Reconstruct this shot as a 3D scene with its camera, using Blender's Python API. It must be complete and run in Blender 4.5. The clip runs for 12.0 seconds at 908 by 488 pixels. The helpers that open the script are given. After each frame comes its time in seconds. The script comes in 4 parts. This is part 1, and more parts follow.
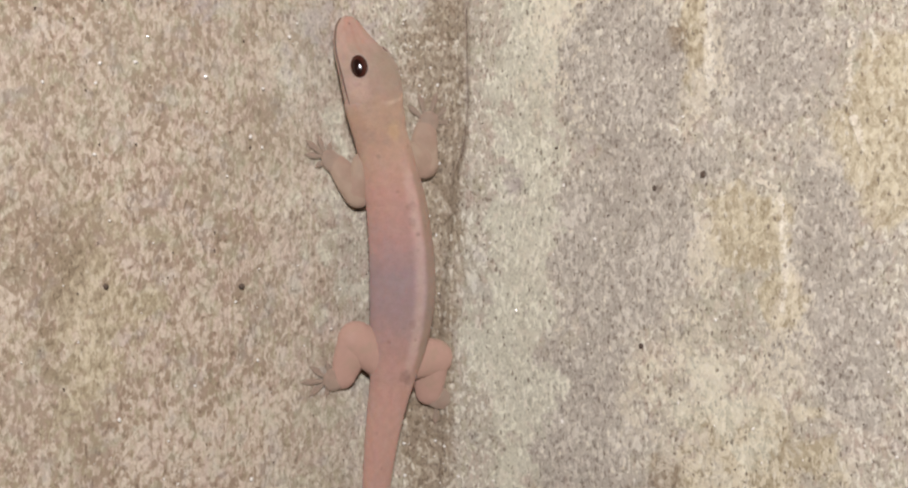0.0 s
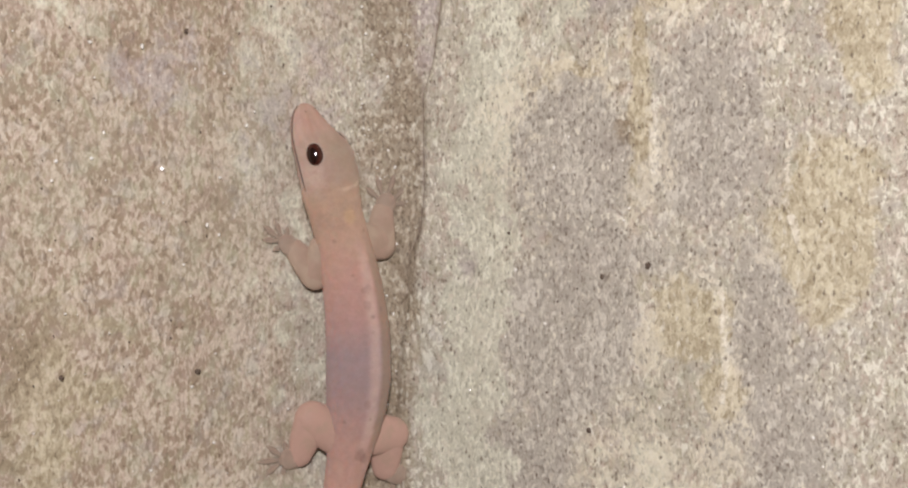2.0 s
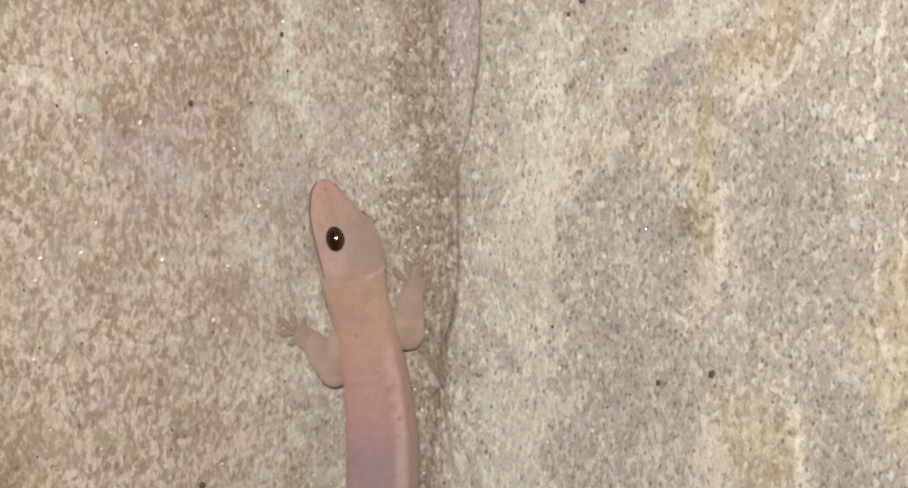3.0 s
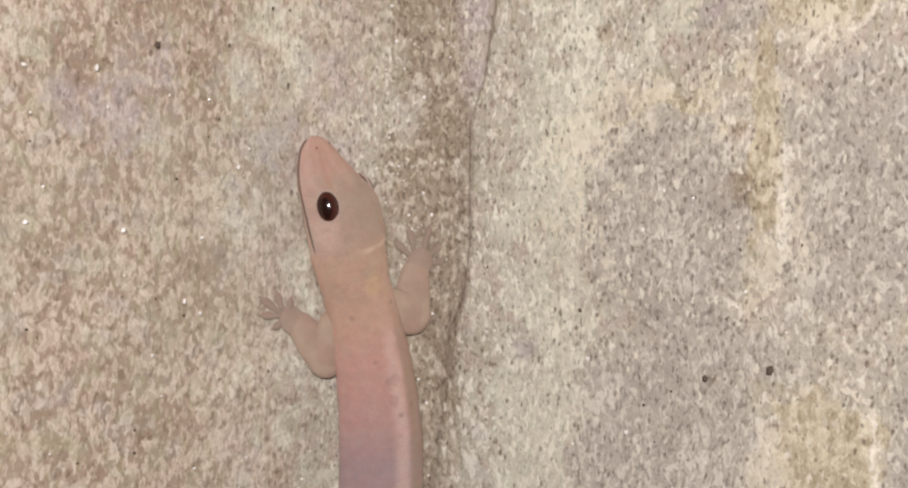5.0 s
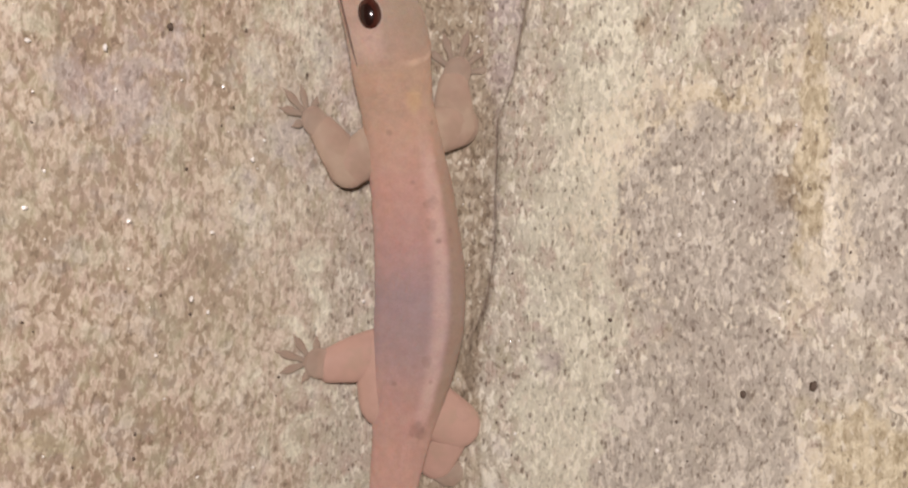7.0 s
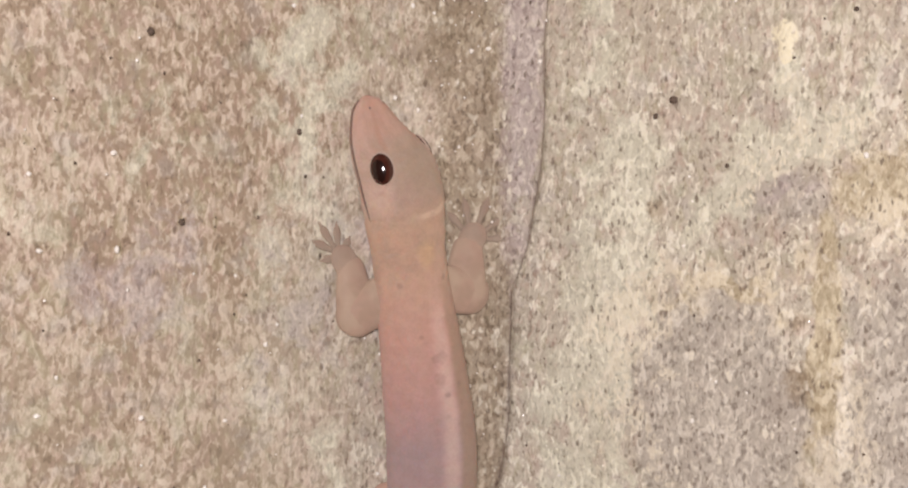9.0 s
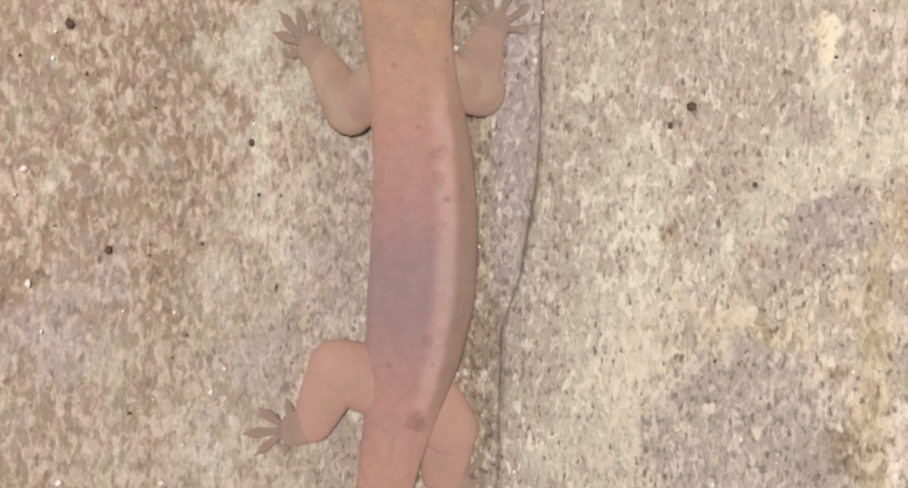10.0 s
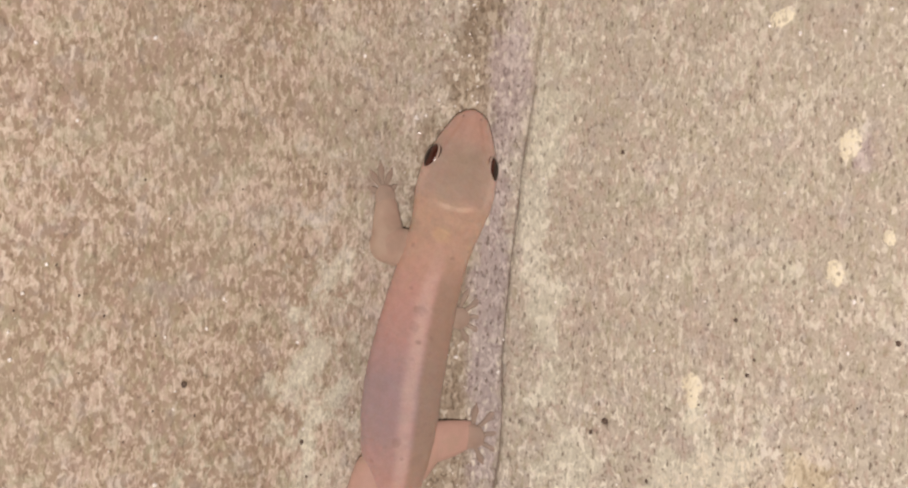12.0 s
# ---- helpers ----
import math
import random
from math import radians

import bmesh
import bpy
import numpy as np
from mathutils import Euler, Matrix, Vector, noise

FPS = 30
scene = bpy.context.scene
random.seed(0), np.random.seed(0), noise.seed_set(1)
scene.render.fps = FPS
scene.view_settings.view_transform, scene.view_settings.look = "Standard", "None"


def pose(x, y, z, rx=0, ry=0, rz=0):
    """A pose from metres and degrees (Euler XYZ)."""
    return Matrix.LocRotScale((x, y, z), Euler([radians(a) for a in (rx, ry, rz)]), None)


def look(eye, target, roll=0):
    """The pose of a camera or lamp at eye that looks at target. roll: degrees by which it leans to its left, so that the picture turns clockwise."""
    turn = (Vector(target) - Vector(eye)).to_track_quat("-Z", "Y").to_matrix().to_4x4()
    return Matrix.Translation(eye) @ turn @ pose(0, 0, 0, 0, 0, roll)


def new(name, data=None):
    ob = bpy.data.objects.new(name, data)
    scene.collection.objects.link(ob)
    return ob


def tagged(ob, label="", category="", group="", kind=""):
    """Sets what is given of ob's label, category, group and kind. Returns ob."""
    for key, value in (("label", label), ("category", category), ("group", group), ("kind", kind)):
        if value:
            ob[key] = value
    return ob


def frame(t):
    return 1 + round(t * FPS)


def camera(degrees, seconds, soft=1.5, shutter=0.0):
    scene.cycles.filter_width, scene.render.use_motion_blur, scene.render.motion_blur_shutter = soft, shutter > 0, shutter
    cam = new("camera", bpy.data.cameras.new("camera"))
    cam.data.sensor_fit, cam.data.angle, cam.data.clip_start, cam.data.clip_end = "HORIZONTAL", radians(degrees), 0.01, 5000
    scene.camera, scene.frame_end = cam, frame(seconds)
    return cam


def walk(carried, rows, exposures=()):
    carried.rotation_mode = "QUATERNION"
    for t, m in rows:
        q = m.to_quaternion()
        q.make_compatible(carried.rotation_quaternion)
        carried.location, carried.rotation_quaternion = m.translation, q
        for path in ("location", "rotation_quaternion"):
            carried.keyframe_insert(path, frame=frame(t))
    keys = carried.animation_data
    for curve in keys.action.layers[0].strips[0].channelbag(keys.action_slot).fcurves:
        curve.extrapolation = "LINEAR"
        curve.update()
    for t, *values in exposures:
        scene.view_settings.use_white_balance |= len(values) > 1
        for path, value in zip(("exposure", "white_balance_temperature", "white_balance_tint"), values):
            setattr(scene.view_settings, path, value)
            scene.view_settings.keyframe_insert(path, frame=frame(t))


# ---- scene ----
cam = camera(34.0, 12.0, soft=2.3)
PATH = [
    (0.0, pose(-0.00051, -0.21246, 1.49988, 88.878, 0.200, -0.151)),
    (0.2, pose(0.00256, -0.21266, 1.50115, 89.090, 0.205, -0.001)),
    (0.5, pose(0.00185, -0.21554, 1.50428, 89.008, 0.142, 0.058)),
    (0.8, pose(0.00199, -0.21745, 1.50250, 88.899, 0.131, 0.144)),
    (1.0, pose(0.00554, -0.21500, 1.49828, 88.884, 0.079, -0.083)),
    (1.1, pose(0.00846, -0.21240, 1.50498, 88.257, 0.139, 0.043)),
    (1.2, pose(0.00794, -0.21316, 1.50414, 88.848, 0.140, 0.091)),
    (1.5, pose(-0.00426, -0.21621, 1.50203, 88.799, 0.099, 0.137)),
    (1.7, pose(0.00040, -0.21519, 1.50440, 88.540, -0.028, 0.626)),
    (1.8, pose(0.00301, -0.21506, 1.50679, 88.920, -0.040, 0.145)),
    (2.0, pose(0.00798, -0.21664, 1.51264, 88.576, 0.002, 0.423)),
    (2.2, pose(0.00545, -0.21996, 1.51584, 88.978, -0.103, 0.833)),
    (2.5, pose(0.00428, -0.21408, 1.51950, 88.285, -0.333, 0.780)),
    (2.8, pose(0.00841, -0.20366, 1.52617, 87.718, -0.430, 1.442)),
    (2.9, pose(0.00597, -0.19851, 1.52527, 87.588, -0.477, 1.151)),
    (3.0, pose(0.00639, -0.19331, 1.52704, 87.576, -0.445, 1.455)),
    (3.2, pose(0.00546, -0.18711, 1.53122, 87.174, -0.487, 1.944)),
    (3.5, pose(0.00516, -0.17939, 1.52313, 86.715, -0.656, 1.740)),
    (3.7, pose(0.00457, -0.17785, 1.52656, 86.488, -0.690, 1.673)),
    (5.3, pose(0.00340, -0.16537, 1.52779, 85.669, -0.897, 0.989)),
    (5.5, pose(0.00301, -0.16502, 1.52237, 85.636, -0.841, 0.930)),
    (5.6, pose(0.00233, -0.16636, 1.52065, 85.575, -0.771, 1.376)),
    (5.8, pose(-0.00028, -0.16700, 1.51832, 85.422, -0.781, 1.210)),
    (5.9, pose(-0.00926, -0.16001, 1.51630, 87.266, -2.371, 1.971)),
    (6.0, pose(-0.00754, -0.15851, 1.51928, 86.948, -2.483, 1.688)),
    (6.2, pose(-0.00062, -0.15650, 1.52097, 87.038, -2.332, 2.228)),
    (6.5, pose(0.00008, -0.15739, 1.52074, 87.057, -2.283, 1.970)),
    (6.7, pose(0.00281, -0.15724, 1.52050, 87.068, -2.277, 1.957)),
    (7.0, pose(0.00260, -0.15850, 1.52362, 87.117, -2.201, 1.852)),
    (7.2, pose(0.00224, -0.16103, 1.53316, 86.998, -2.127, 2.078)),
    (7.5, pose(0.00216, -0.16336, 1.54107, 86.599, -2.115, 1.839)),
    (7.7, pose(0.00159, -0.16493, 1.54210, 86.524, -2.084, 1.742)),
    (9.3, pose(0.00440, -0.15084, 1.54269, 86.760, -1.985, 3.358)),
    (9.5, pose(-0.00051, -0.14401, 1.54057, 86.537, -2.102, 3.031)),
    (9.7, pose(0.00156, -0.13997, 1.54503, 86.466, -2.081, 3.419)),
    (9.8, pose(0.00293, -0.13778, 1.54336, 87.031, -2.137, 3.355)),
    (10.0, pose(0.00511, -0.13520, 1.54433, 86.637, -2.171, 3.438)),
    (10.1, pose(0.00593, -0.13638, 1.54855, 87.829, -2.290, 3.115)),
    (10.3, pose(0.00718, -0.13492, 1.56286, 87.302, -2.340, 2.690)),
    (10.5, pose(0.00536, -0.13574, 1.56563, 87.260, -2.212, 2.964)),
    (10.7, pose(0.00441, -0.13376, 1.56522, 87.531, -2.272, 2.682)),
    (10.8, pose(-0.00166, -0.16059, 1.56515, 86.104, -2.725, 1.831)),
    (10.9, pose(0.00029, -0.16293, 1.56731, 85.908, -2.742, 1.862)),
    (11.0, pose(0.00206, -0.16553, 1.56789, 85.909, -2.758, 1.947)),
    (11.2, pose(0.00266, -0.17276, 1.57302, 85.535, -2.725, 2.192)),
    (11.5, pose(0.00227, -0.18238, 1.57892, 85.539, -2.504, 2.210)),
    (11.7, pose(0.00315, -0.18484, 1.58451, 85.217, -2.342, 2.268)),
    (12.0, pose(0.00527, -0.18869, 1.58411, 85.447, -2.297, 2.488)),
]
WHITE = [(0.0, 0.0, 6600, 12.2), (2.5, -0.07, 6600, 12.0), (3.7, 0.0, 6560, 11.7), (5.5, 0.0, 6650, 13.5), (5.8, 0.0, 6650, 13.5), (5.9, 0.02, 7000, 17), (6.0, 0.0, 7020, 17), (6.5, -0.04, 7020, 17), (7.0, -0.03, 7050, 17.5), (7.5, -0.10, 7100, 18.5), (9.5, 0.02, 6900, 17), (10.5, -0.03, 7100, 18.5), (11.0, -0.14, 7430, 19), (11.5, -0.13, 7380, 19.5), (12.0, -0.10, 7250, 19)]
walk(cam, PATH, WHITE)

# ---- light ----
world = bpy.data.worlds.new("night_air")
scene.world = world
world.use_nodes = True
world.node_tree.nodes["Background"].inputs[0].default_value = (1.0, 0.93, 0.84, 1)
world.node_tree.nodes["Background"].inputs[1].default_value = 0.02

lamp_data = bpy.data.lights.new("torch", "AREA")
lamp_data.shape, lamp_data.size = "DISK", 0.028
lamp_data.energy, lamp_data.color = 0.850, (0.987, 0.952, 0.985)
lamp = new("torch", lamp_data)
lamp.matrix_world = look((0.009, -0.30, 1.570), (-0.004, 0.0, 1.535))
scene.view_settings.exposure = 0.0


# ---- materials ----
class Nodes:
    """Short hand for building a node material."""

    def __init__(self, name):
        self.mat = bpy.data.materials.new(name)
        self.mat.use_nodes = True
        self.tree = self.mat.node_tree
        self.bsdf = self.tree.nodes["Principled BSDF"]

    def put(self, socket, value):
        if isinstance(value, bpy.types.NodeSocket):
            self.tree.links.new(value, socket)
        else:
            socket.default_value = value

    def node(self, kind, operation="", blend="", data="", clamp=False, smooth=False, attribute=""):
        n = self.tree.nodes.new(kind)
        if operation:
            n.operation = operation
        if data:
            n.data_type = data
        if blend:
            n.blend_type = blend
        if clamp:
            n.use_clamp = True
        if smooth:
            n.interpolation_type = "SMOOTHSTEP"
        if attribute:
            n.attribute_name = attribute
        return n

    def attr(self, name):
        return self.node("ShaderNodeAttribute", attribute=name).outputs

    def math(self, op, a, b=0.0, c=0.0, clamp=False):
        n = self.node("ShaderNodeMath", operation=op, clamp=clamp)
        self.put(n.inputs[0], a), self.put(n.inputs[1], b), self.put(n.inputs[2], c)
        return n.outputs[0]

    def step(self, value, low, high, a=0.0, b=1.0):
        n = self.node("ShaderNodeMapRange", smooth=True)
        for i, v in enumerate((value, low, high, a, b)):
            self.put(n.inputs[i], v)
        return n.outputs[0]

    def noise(self, coord, scale, detail=2.0, rough=0.5, distort=0.0):
        n = self.node("ShaderNodeTexNoise")
        self.put(n.inputs["Vector"], coord)
        for key, v in (("Scale", scale), ("Detail", detail), ("Roughness", rough), ("Distortion", distort)):
            n.inputs[key].default_value = v
        return n.outputs[0]

    def cells(self, coord, scale):
        n = self.node("ShaderNodeTexVoronoi")
        self.put(n.inputs["Vector"], coord)
        n.inputs["Scale"].default_value = scale
        return n.outputs["Distance"], n.outputs["Color"]

    def scaled(self, coord, x, y, z):
        n = self.node("ShaderNodeVectorMath", operation="MULTIPLY")
        self.put(n.inputs[0], coord)
        n.inputs[1].default_value = (x, y, z)
        return n.outputs[0]

    def mix(self, fac, a, b, blend="MIX"):
        n = self.node("ShaderNodeMix", data="RGBA", blend=blend)
        self.put(n.inputs[0], fac)
        for i, v in ((6, a), (7, b)):
            self.put(n.inputs[i], (*v, 1) if isinstance(v, tuple) else v)
        return n.outputs[2]

    def ramp(self, fac, stops):
        n = self.node("ShaderNodeValToRGB")
        r = n.color_ramp
        while len(r.elements) < len(stops):
            r.elements.new(0.5)
        for e, (p, c) in zip(r.elements, stops):
            e.position, e.color = p, (*c, 1)
        self.put(n.inputs[0], fac)
        return n.outputs[0]

    def bump(self, height, distance, strength=1.0, normal=None):
        n = self.node("ShaderNodeBump")
        n.inputs["Strength"].default_value, n.inputs["Distance"].default_value = strength, distance
        self.put(n.inputs["Height"], height)
        if normal is not None:
            self.put(n.inputs["Normal"], normal)
        return n.outputs[0]

    def finish(self, color, rough, normal=None, **more):
        self.put(self.bsdf.inputs["Base Color"], (*color, 1) if isinstance(color, tuple) else color)
        self.put(self.bsdf.inputs["Roughness"], rough)
        if normal is not None:
            self.put(self.bsdf.inputs["Normal"], normal)
        for key, v in more.items():
            self.put(self.bsdf.inputs[key.replace("_", " ")], v)
        return self.mat


def plaster_material():
    """Weathered sandy cement render: cream grains in a tan binder, with brown, lime and grey patches."""
    k = Nodes("sandy_plaster")
    flat = k.attr("mm")["Vector"]              # millimetres along the wall and up it
    crack, fine = k.attr("crack")["Fac"], k.attr("fine")["Fac"]
    tall = k.scaled(flat, 1.0, 0.58, 1.0)
    blotch = k.noise(flat, 0.085, 3.0, 0.6, 0.4)
    haze = k.noise(flat, 0.032, 2.0, 0.5)
    tint = k.noise(tall, 0.35, 2.0, 0.5)

    def warped(scale, amount):
        n = k.node("ShaderNodeTexNoise")
        k.put(n.inputs["Vector"], tall)
        n.inputs["Scale"].default_value, n.inputs["Detail"].default_value = scale, 2.0
        shift = k.node("ShaderNodeVectorMath", operation="SUBTRACT")
        k.put(shift.inputs[0], n.outputs[1])
        shift.inputs[1].default_value = (0.5, 0.5, 0.5)
        add = k.node("ShaderNodeVectorMath", operation="MULTIPLY_ADD")
        k.put(add.inputs[0], shift.outputs[0])
        add.inputs[1].default_value = (amount, amount, 0)
        k.put(add.inputs[2], tall)
        return add.outputs[0]

    def sand(scale, warp):
        """A tone and a hue of its own for each grain of sand."""
        rnd = k.cells(warped(scale * 1.1, warp), scale)[1]
        sep = k.node("ShaderNodeSeparateColor")
        k.put(sep.inputs[0], rnd)
        return sep.outputs[0], sep.outputs[1]

    big, hue = sand(1.35, 0.9)
    lit, hue2 = sand(2.2, 0.55)
    soft = k.noise(tall, 0.42, 2.0, 0.5, 0.3)
    small = k.noise(tall, 2.6, 2.0, 0.6, 0.4)

    def total(*pairs):
        out = 0.0
        for value, weight in pairs:
            out = k.math("MULTIPLY_ADD", value, weight, out)
        return out

    # cream flecks of two sizes, which crowd and thin out in turn, and dark pits between them
    drift = k.math("MULTIPLY", k.math("SUBTRACT", blotch, 0.5), 0.40)
    worn = k.attr("worn")["Fac"]
    drift_l = k.math("SUBTRACT", drift, k.math("MULTIPLY", worn, 0.02))
    fleck = k.step(k.math("ADD", k.noise(tall, 0.98, 2.0, 0.55, 0.55), drift_l), 0.475, 0.555)
    chip = k.step(k.math("ADD", k.noise(tall, 1.95, 1.5, 0.5, 0.5), drift_l), 0.49, 0.59)
    pit = k.step(k.noise(tall, 1.35, 1.5, 0.5, 0.5), 0.31, 0.42, 1.0, 0.0)
    grain_l = total((soft, 0.26), (fleck, 0.42), (chip, 0.40), (pit, -0.36), (big, 0.08), (small, 0.20), (1.0, 0.02))
    crumb = k.step(k.math("ADD", k.noise(tall, 1.15, 2.0, 0.55, 0.7), drift), 0.53, 0.63)
    dent = k.step(k.noise(tall, 2.1, 1.0, 0.5, 0.4), 0.34, 0.43, 1.0, 0.0)
    grain_f = total((soft, 0.46), (chip, 0.22), (crumb, 0.50), (pit, -0.34), (dent, -0.40), (lit, 0.08), (small, 0.26), (1.0, 0.05))
    grain = k.node("ShaderNodeMix", data="FLOAT")
    k.put(grain.inputs[0], fine), k.put(grain.inputs[2], grain_l), k.put(grain.inputs[3], grain_f)
    grain = grain.outputs[0]

    left = k.ramp(grain_l, [(0.0, (0.232, 0.170, 0.116)), (0.25, (0.325, 0.248, 0.174)), (0.5, (0.418, 0.336, 0.248)),
                            (0.75, (0.522, 0.434, 0.334)), (1.0, (0.640, 0.552, 0.440))])
    right = k.ramp(grain_f, [(0.0, (0.265, 0.222, 0.172)), (0.22, (0.405, 0.360, 0.285)), (0.5, (0.500, 0.457, 0.368)),
                             (0.78, (0.620, 0.582, 0.470)), (1.0, (0.800, 0.770, 0.640))])
    # the upper part was trowelled smooth, with faint upright strokes
    smooth = k.attr("smooth")["Fac"]
    stroke = k.noise(k.scaled(flat, 1.0, 0.05, 1.0), 0.9, 3.0, 0.6)
    trowel = k.mix(k.step(k.math("ADD", k.math("MULTIPLY", stroke, 0.55), k.math("MULTIPLY", grain_f, 0.35)), 0.25, 0.75), (0.420, 0.368, 0.282), (0.600, 0.550, 0.435))
    right = k.mix(k.math("MULTIPLY", smooth, 0.48), right, trowel)
    col = k.mix(fine, left, right)
    # olive, rosy and buff grains among the rest
    col = k.mix(k.math("MULTIPLY", k.step(hue, 0.80, 0.90), 0.30), col, (0.400, 0.370, 0.225))
    col = k.mix(k.math("MULTIPLY", k.step(hue2, 0.84, 0.92), 0.30), col, (0.480, 0.330, 0.270))
    col = k.mix(k.math("MULTIPLY", k.step(haze, 0.45, 0.70), 0.22), col, (0.470, 0.455, 0.345))
    col = k.mix(k.math("MULTIPLY", k.step(tint, 0.55, 0.75), 0.18), col, (0.500, 0.400, 0.330))

    film = k.node("ShaderNodeTexNoise")
    k.put(film.inputs["Vector"], flat)
    film.inputs["Scale"].default_value, film.inputs["Detail"].default_value, film.inputs["Roughness"].default_value = 0.24, 4.0, 0.62
    hues = k.node("ShaderNodeSeparateColor")
    k.put(hues.inputs[0], film.outputs[1])
    col = k.mix(k.math("MULTIPLY", k.step(hues.outputs[0], 0.50, 0.64), 0.40), col, k.mix(grain, (0.335, 0.330, 0.225), (0.560, 0.560, 0.420)))
    col = k.mix(k.math("MULTIPLY", k.step(hues.outputs[1], 0.52, 0.64), 0.36), col, k.mix(grain, (0.380, 0.282, 0.232), (0.640, 0.520, 0.440)))
    col = k.mix(k.math("MULTIPLY", k.step(hues.outputs[2], 0.53, 0.66), 0.32), col, k.mix(grain, (0.330, 0.302, 0.285), (0.560, 0.530, 0.495)))

    # patches with their own ragged outlines
    ragged = k.math("MULTIPLY", k.math("SUBTRACT", k.noise(flat, 0.24, 5.0, 0.72, 0.6), 0.5), 1.8)

    def patch(name, low=0.30, high=0.62, fray=1.0):
        return k.step(k.math("MULTIPLY_ADD", ragged, fray, k.attr(name)["Fac"]), low, high)

    def rim(name):
        """The thin lime edge where a patch ends."""
        level = k.math("ABSOLUTE", k.math("SUBTRACT", k.math("ADD", k.attr(name)["Fac"], ragged), 0.36))
        return k.math("MULTIPLY", k.step(level, 0.02, 0.12, 1.0, 0.0), k.step(k.noise(flat, 0.23, 2.0, 0.6), 0.50, 0.66))

    rough_f = total((grain_f, 0.62), (fleck, 0.42))
    rims = k.math("MAXIMUM", rim("ochre"), k.math("MULTIPLY", rim("grey"), 0.7))

    col = k.mix(k.math("MULTIPLY", patch("grey", 0.30, 0.60, 0.75), 0.80), col, k.mix(grain_f, (0.264, 0.235, 0.200), (0.610, 0.570, 0.488)))
    col = k.mix(k.math("MULTIPLY", patch("ochre", 0.34, 0.56, 0.55), 0.82), col, k.mix(rough_f, (0.345, 0.280, 0.172), (0.690, 0.622, 0.440)))
    col = k.mix(k.math("MULTIPLY", patch("pale"), 0.74), col, k.mix(grain_f, (0.445, 0.440, 0.345), (0.810, 0.805, 0.640)))
    flakes = k.math("MAXIMUM", crumb, k.math("MAXIMUM", k.math("MULTIPLY", fleck, 0.8), k.math("MULTIPLY", chip, 0.7)))
    col = k.mix(k.math("MULTIPLY", k.math("MULTIPLY", patch("cream", 0.34, 0.62), flakes), 0.60), col, (0.800, 0.735, 0.565))
    col = k.mix(k.math("MULTIPLY", patch("browned", 0.20, 0.72), k.math("SUBTRACT", 0.88, k.math("MULTIPLY", flakes, 0.20))), col, k.mix(grain_f, (0.158, 0.116, 0.074), (0.378, 0.300, 0.206)))
    col = k.mix(k.math("MULTIPLY", patch("lilac", 0.25, 0.70), 0.62), col, k.mix(grain_f, (0.295, 0.238, 0.240), (0.550, 0.468, 0.456)))

    col = k.mix(k.math("MULTIPLY", k.math("MULTIPLY", rims, fine), 0.70), col, (0.720, 0.660, 0.530))
    col = k.mix(k.math("MULTIPLY", k.step(k.math("ADD", k.attr("lime")["Fac"], k.math("MULTIPLY", ragged, 0.8)), 0.42, 0.60), k.step(grain, 0.1, 0.6, 0.45, 0.95)), col, (0.860, 0.810, 0.595))

    # clusters of pale flecks of lime, and ragged raised edges of old patches
    worm = k.step(k.noise(tall, 1.25, 1.0, 0.5, 0.3), 0.56, 0.66)
    worm = k.math("MULTIPLY", worm, k.step(k.noise(flat, 0.40, 2.0, 0.6), 0.47, 0.60))
    worm = k.math("MULTIPLY", worm, fine)
    col = k.mix(k.math("MULTIPLY", worm, 0.50), col, (0.740, 0.700, 0.575))
    edge_gap = k.math("ADD", k.attr("ridge")["Fac"], k.math("MULTIPLY", k.math("SUBTRACT", k.noise(flat, 0.7, 4.0, 0.7, 0.5), 0.5), 2.2))
    ridge = k.math("MULTIPLY", k.step(edge_gap, 0.14, 0.50, 1.0, 0.0), k.step(k.noise(flat, 0.42, 2.0, 0.6), 0.36, 0.50))
    col = k.mix(k.math("MULTIPLY", ridge, 0.92), col, k.mix(grain_f, (0.660, 0.590, 0.460), (0.900, 0.850, 0.700)))

    # dark sand grains and tiny holes
    dist, rnd = k.cells(warped(3.0, 0.55), 1.5)
    pick = k.node("ShaderNodeSeparateColor")
    k.put(pick.inputs[0], rnd)
    size = k.math("MULTIPLY", k.step(pick.outputs[0], 0.10, 0.95), 0.285)
    speck = k.step(k.math("SUBTRACT", size, dist), -0.08, 0.14)
    speck = k.math("MULTIPLY", speck, k.math("SUBTRACT", k.math("ADD", 0.35, k.math("MULTIPLY", fine, 0.40)), k.math("MULTIPLY", smooth, 0.12)))
    col = k.mix(speck, col, (0.150, 0.112, 0.082))
    # pale crumbs of lime and shell
    dist, rnd = k.cells(warped(2.2, 0.8), 1.05)
    pick = k.node("ShaderNodeSeparateColor")
    k.put(pick.inputs[0], rnd)
    shell = k.step(k.math("SUBTRACT", k.math("MULTIPLY", k.step(pick.outputs[1], 0.60, 1.0), 0.32), dist), -0.06, 0.12)
    col = k.mix(k.math("MULTIPLY", shell, k.math("ADD", 0.38, k.math("MULTIPLY", fine, 0.40))), col, (0.790, 0.745, 0.610))
    mottled = k.noise(tall, 4.0, 2.0, 0.6)
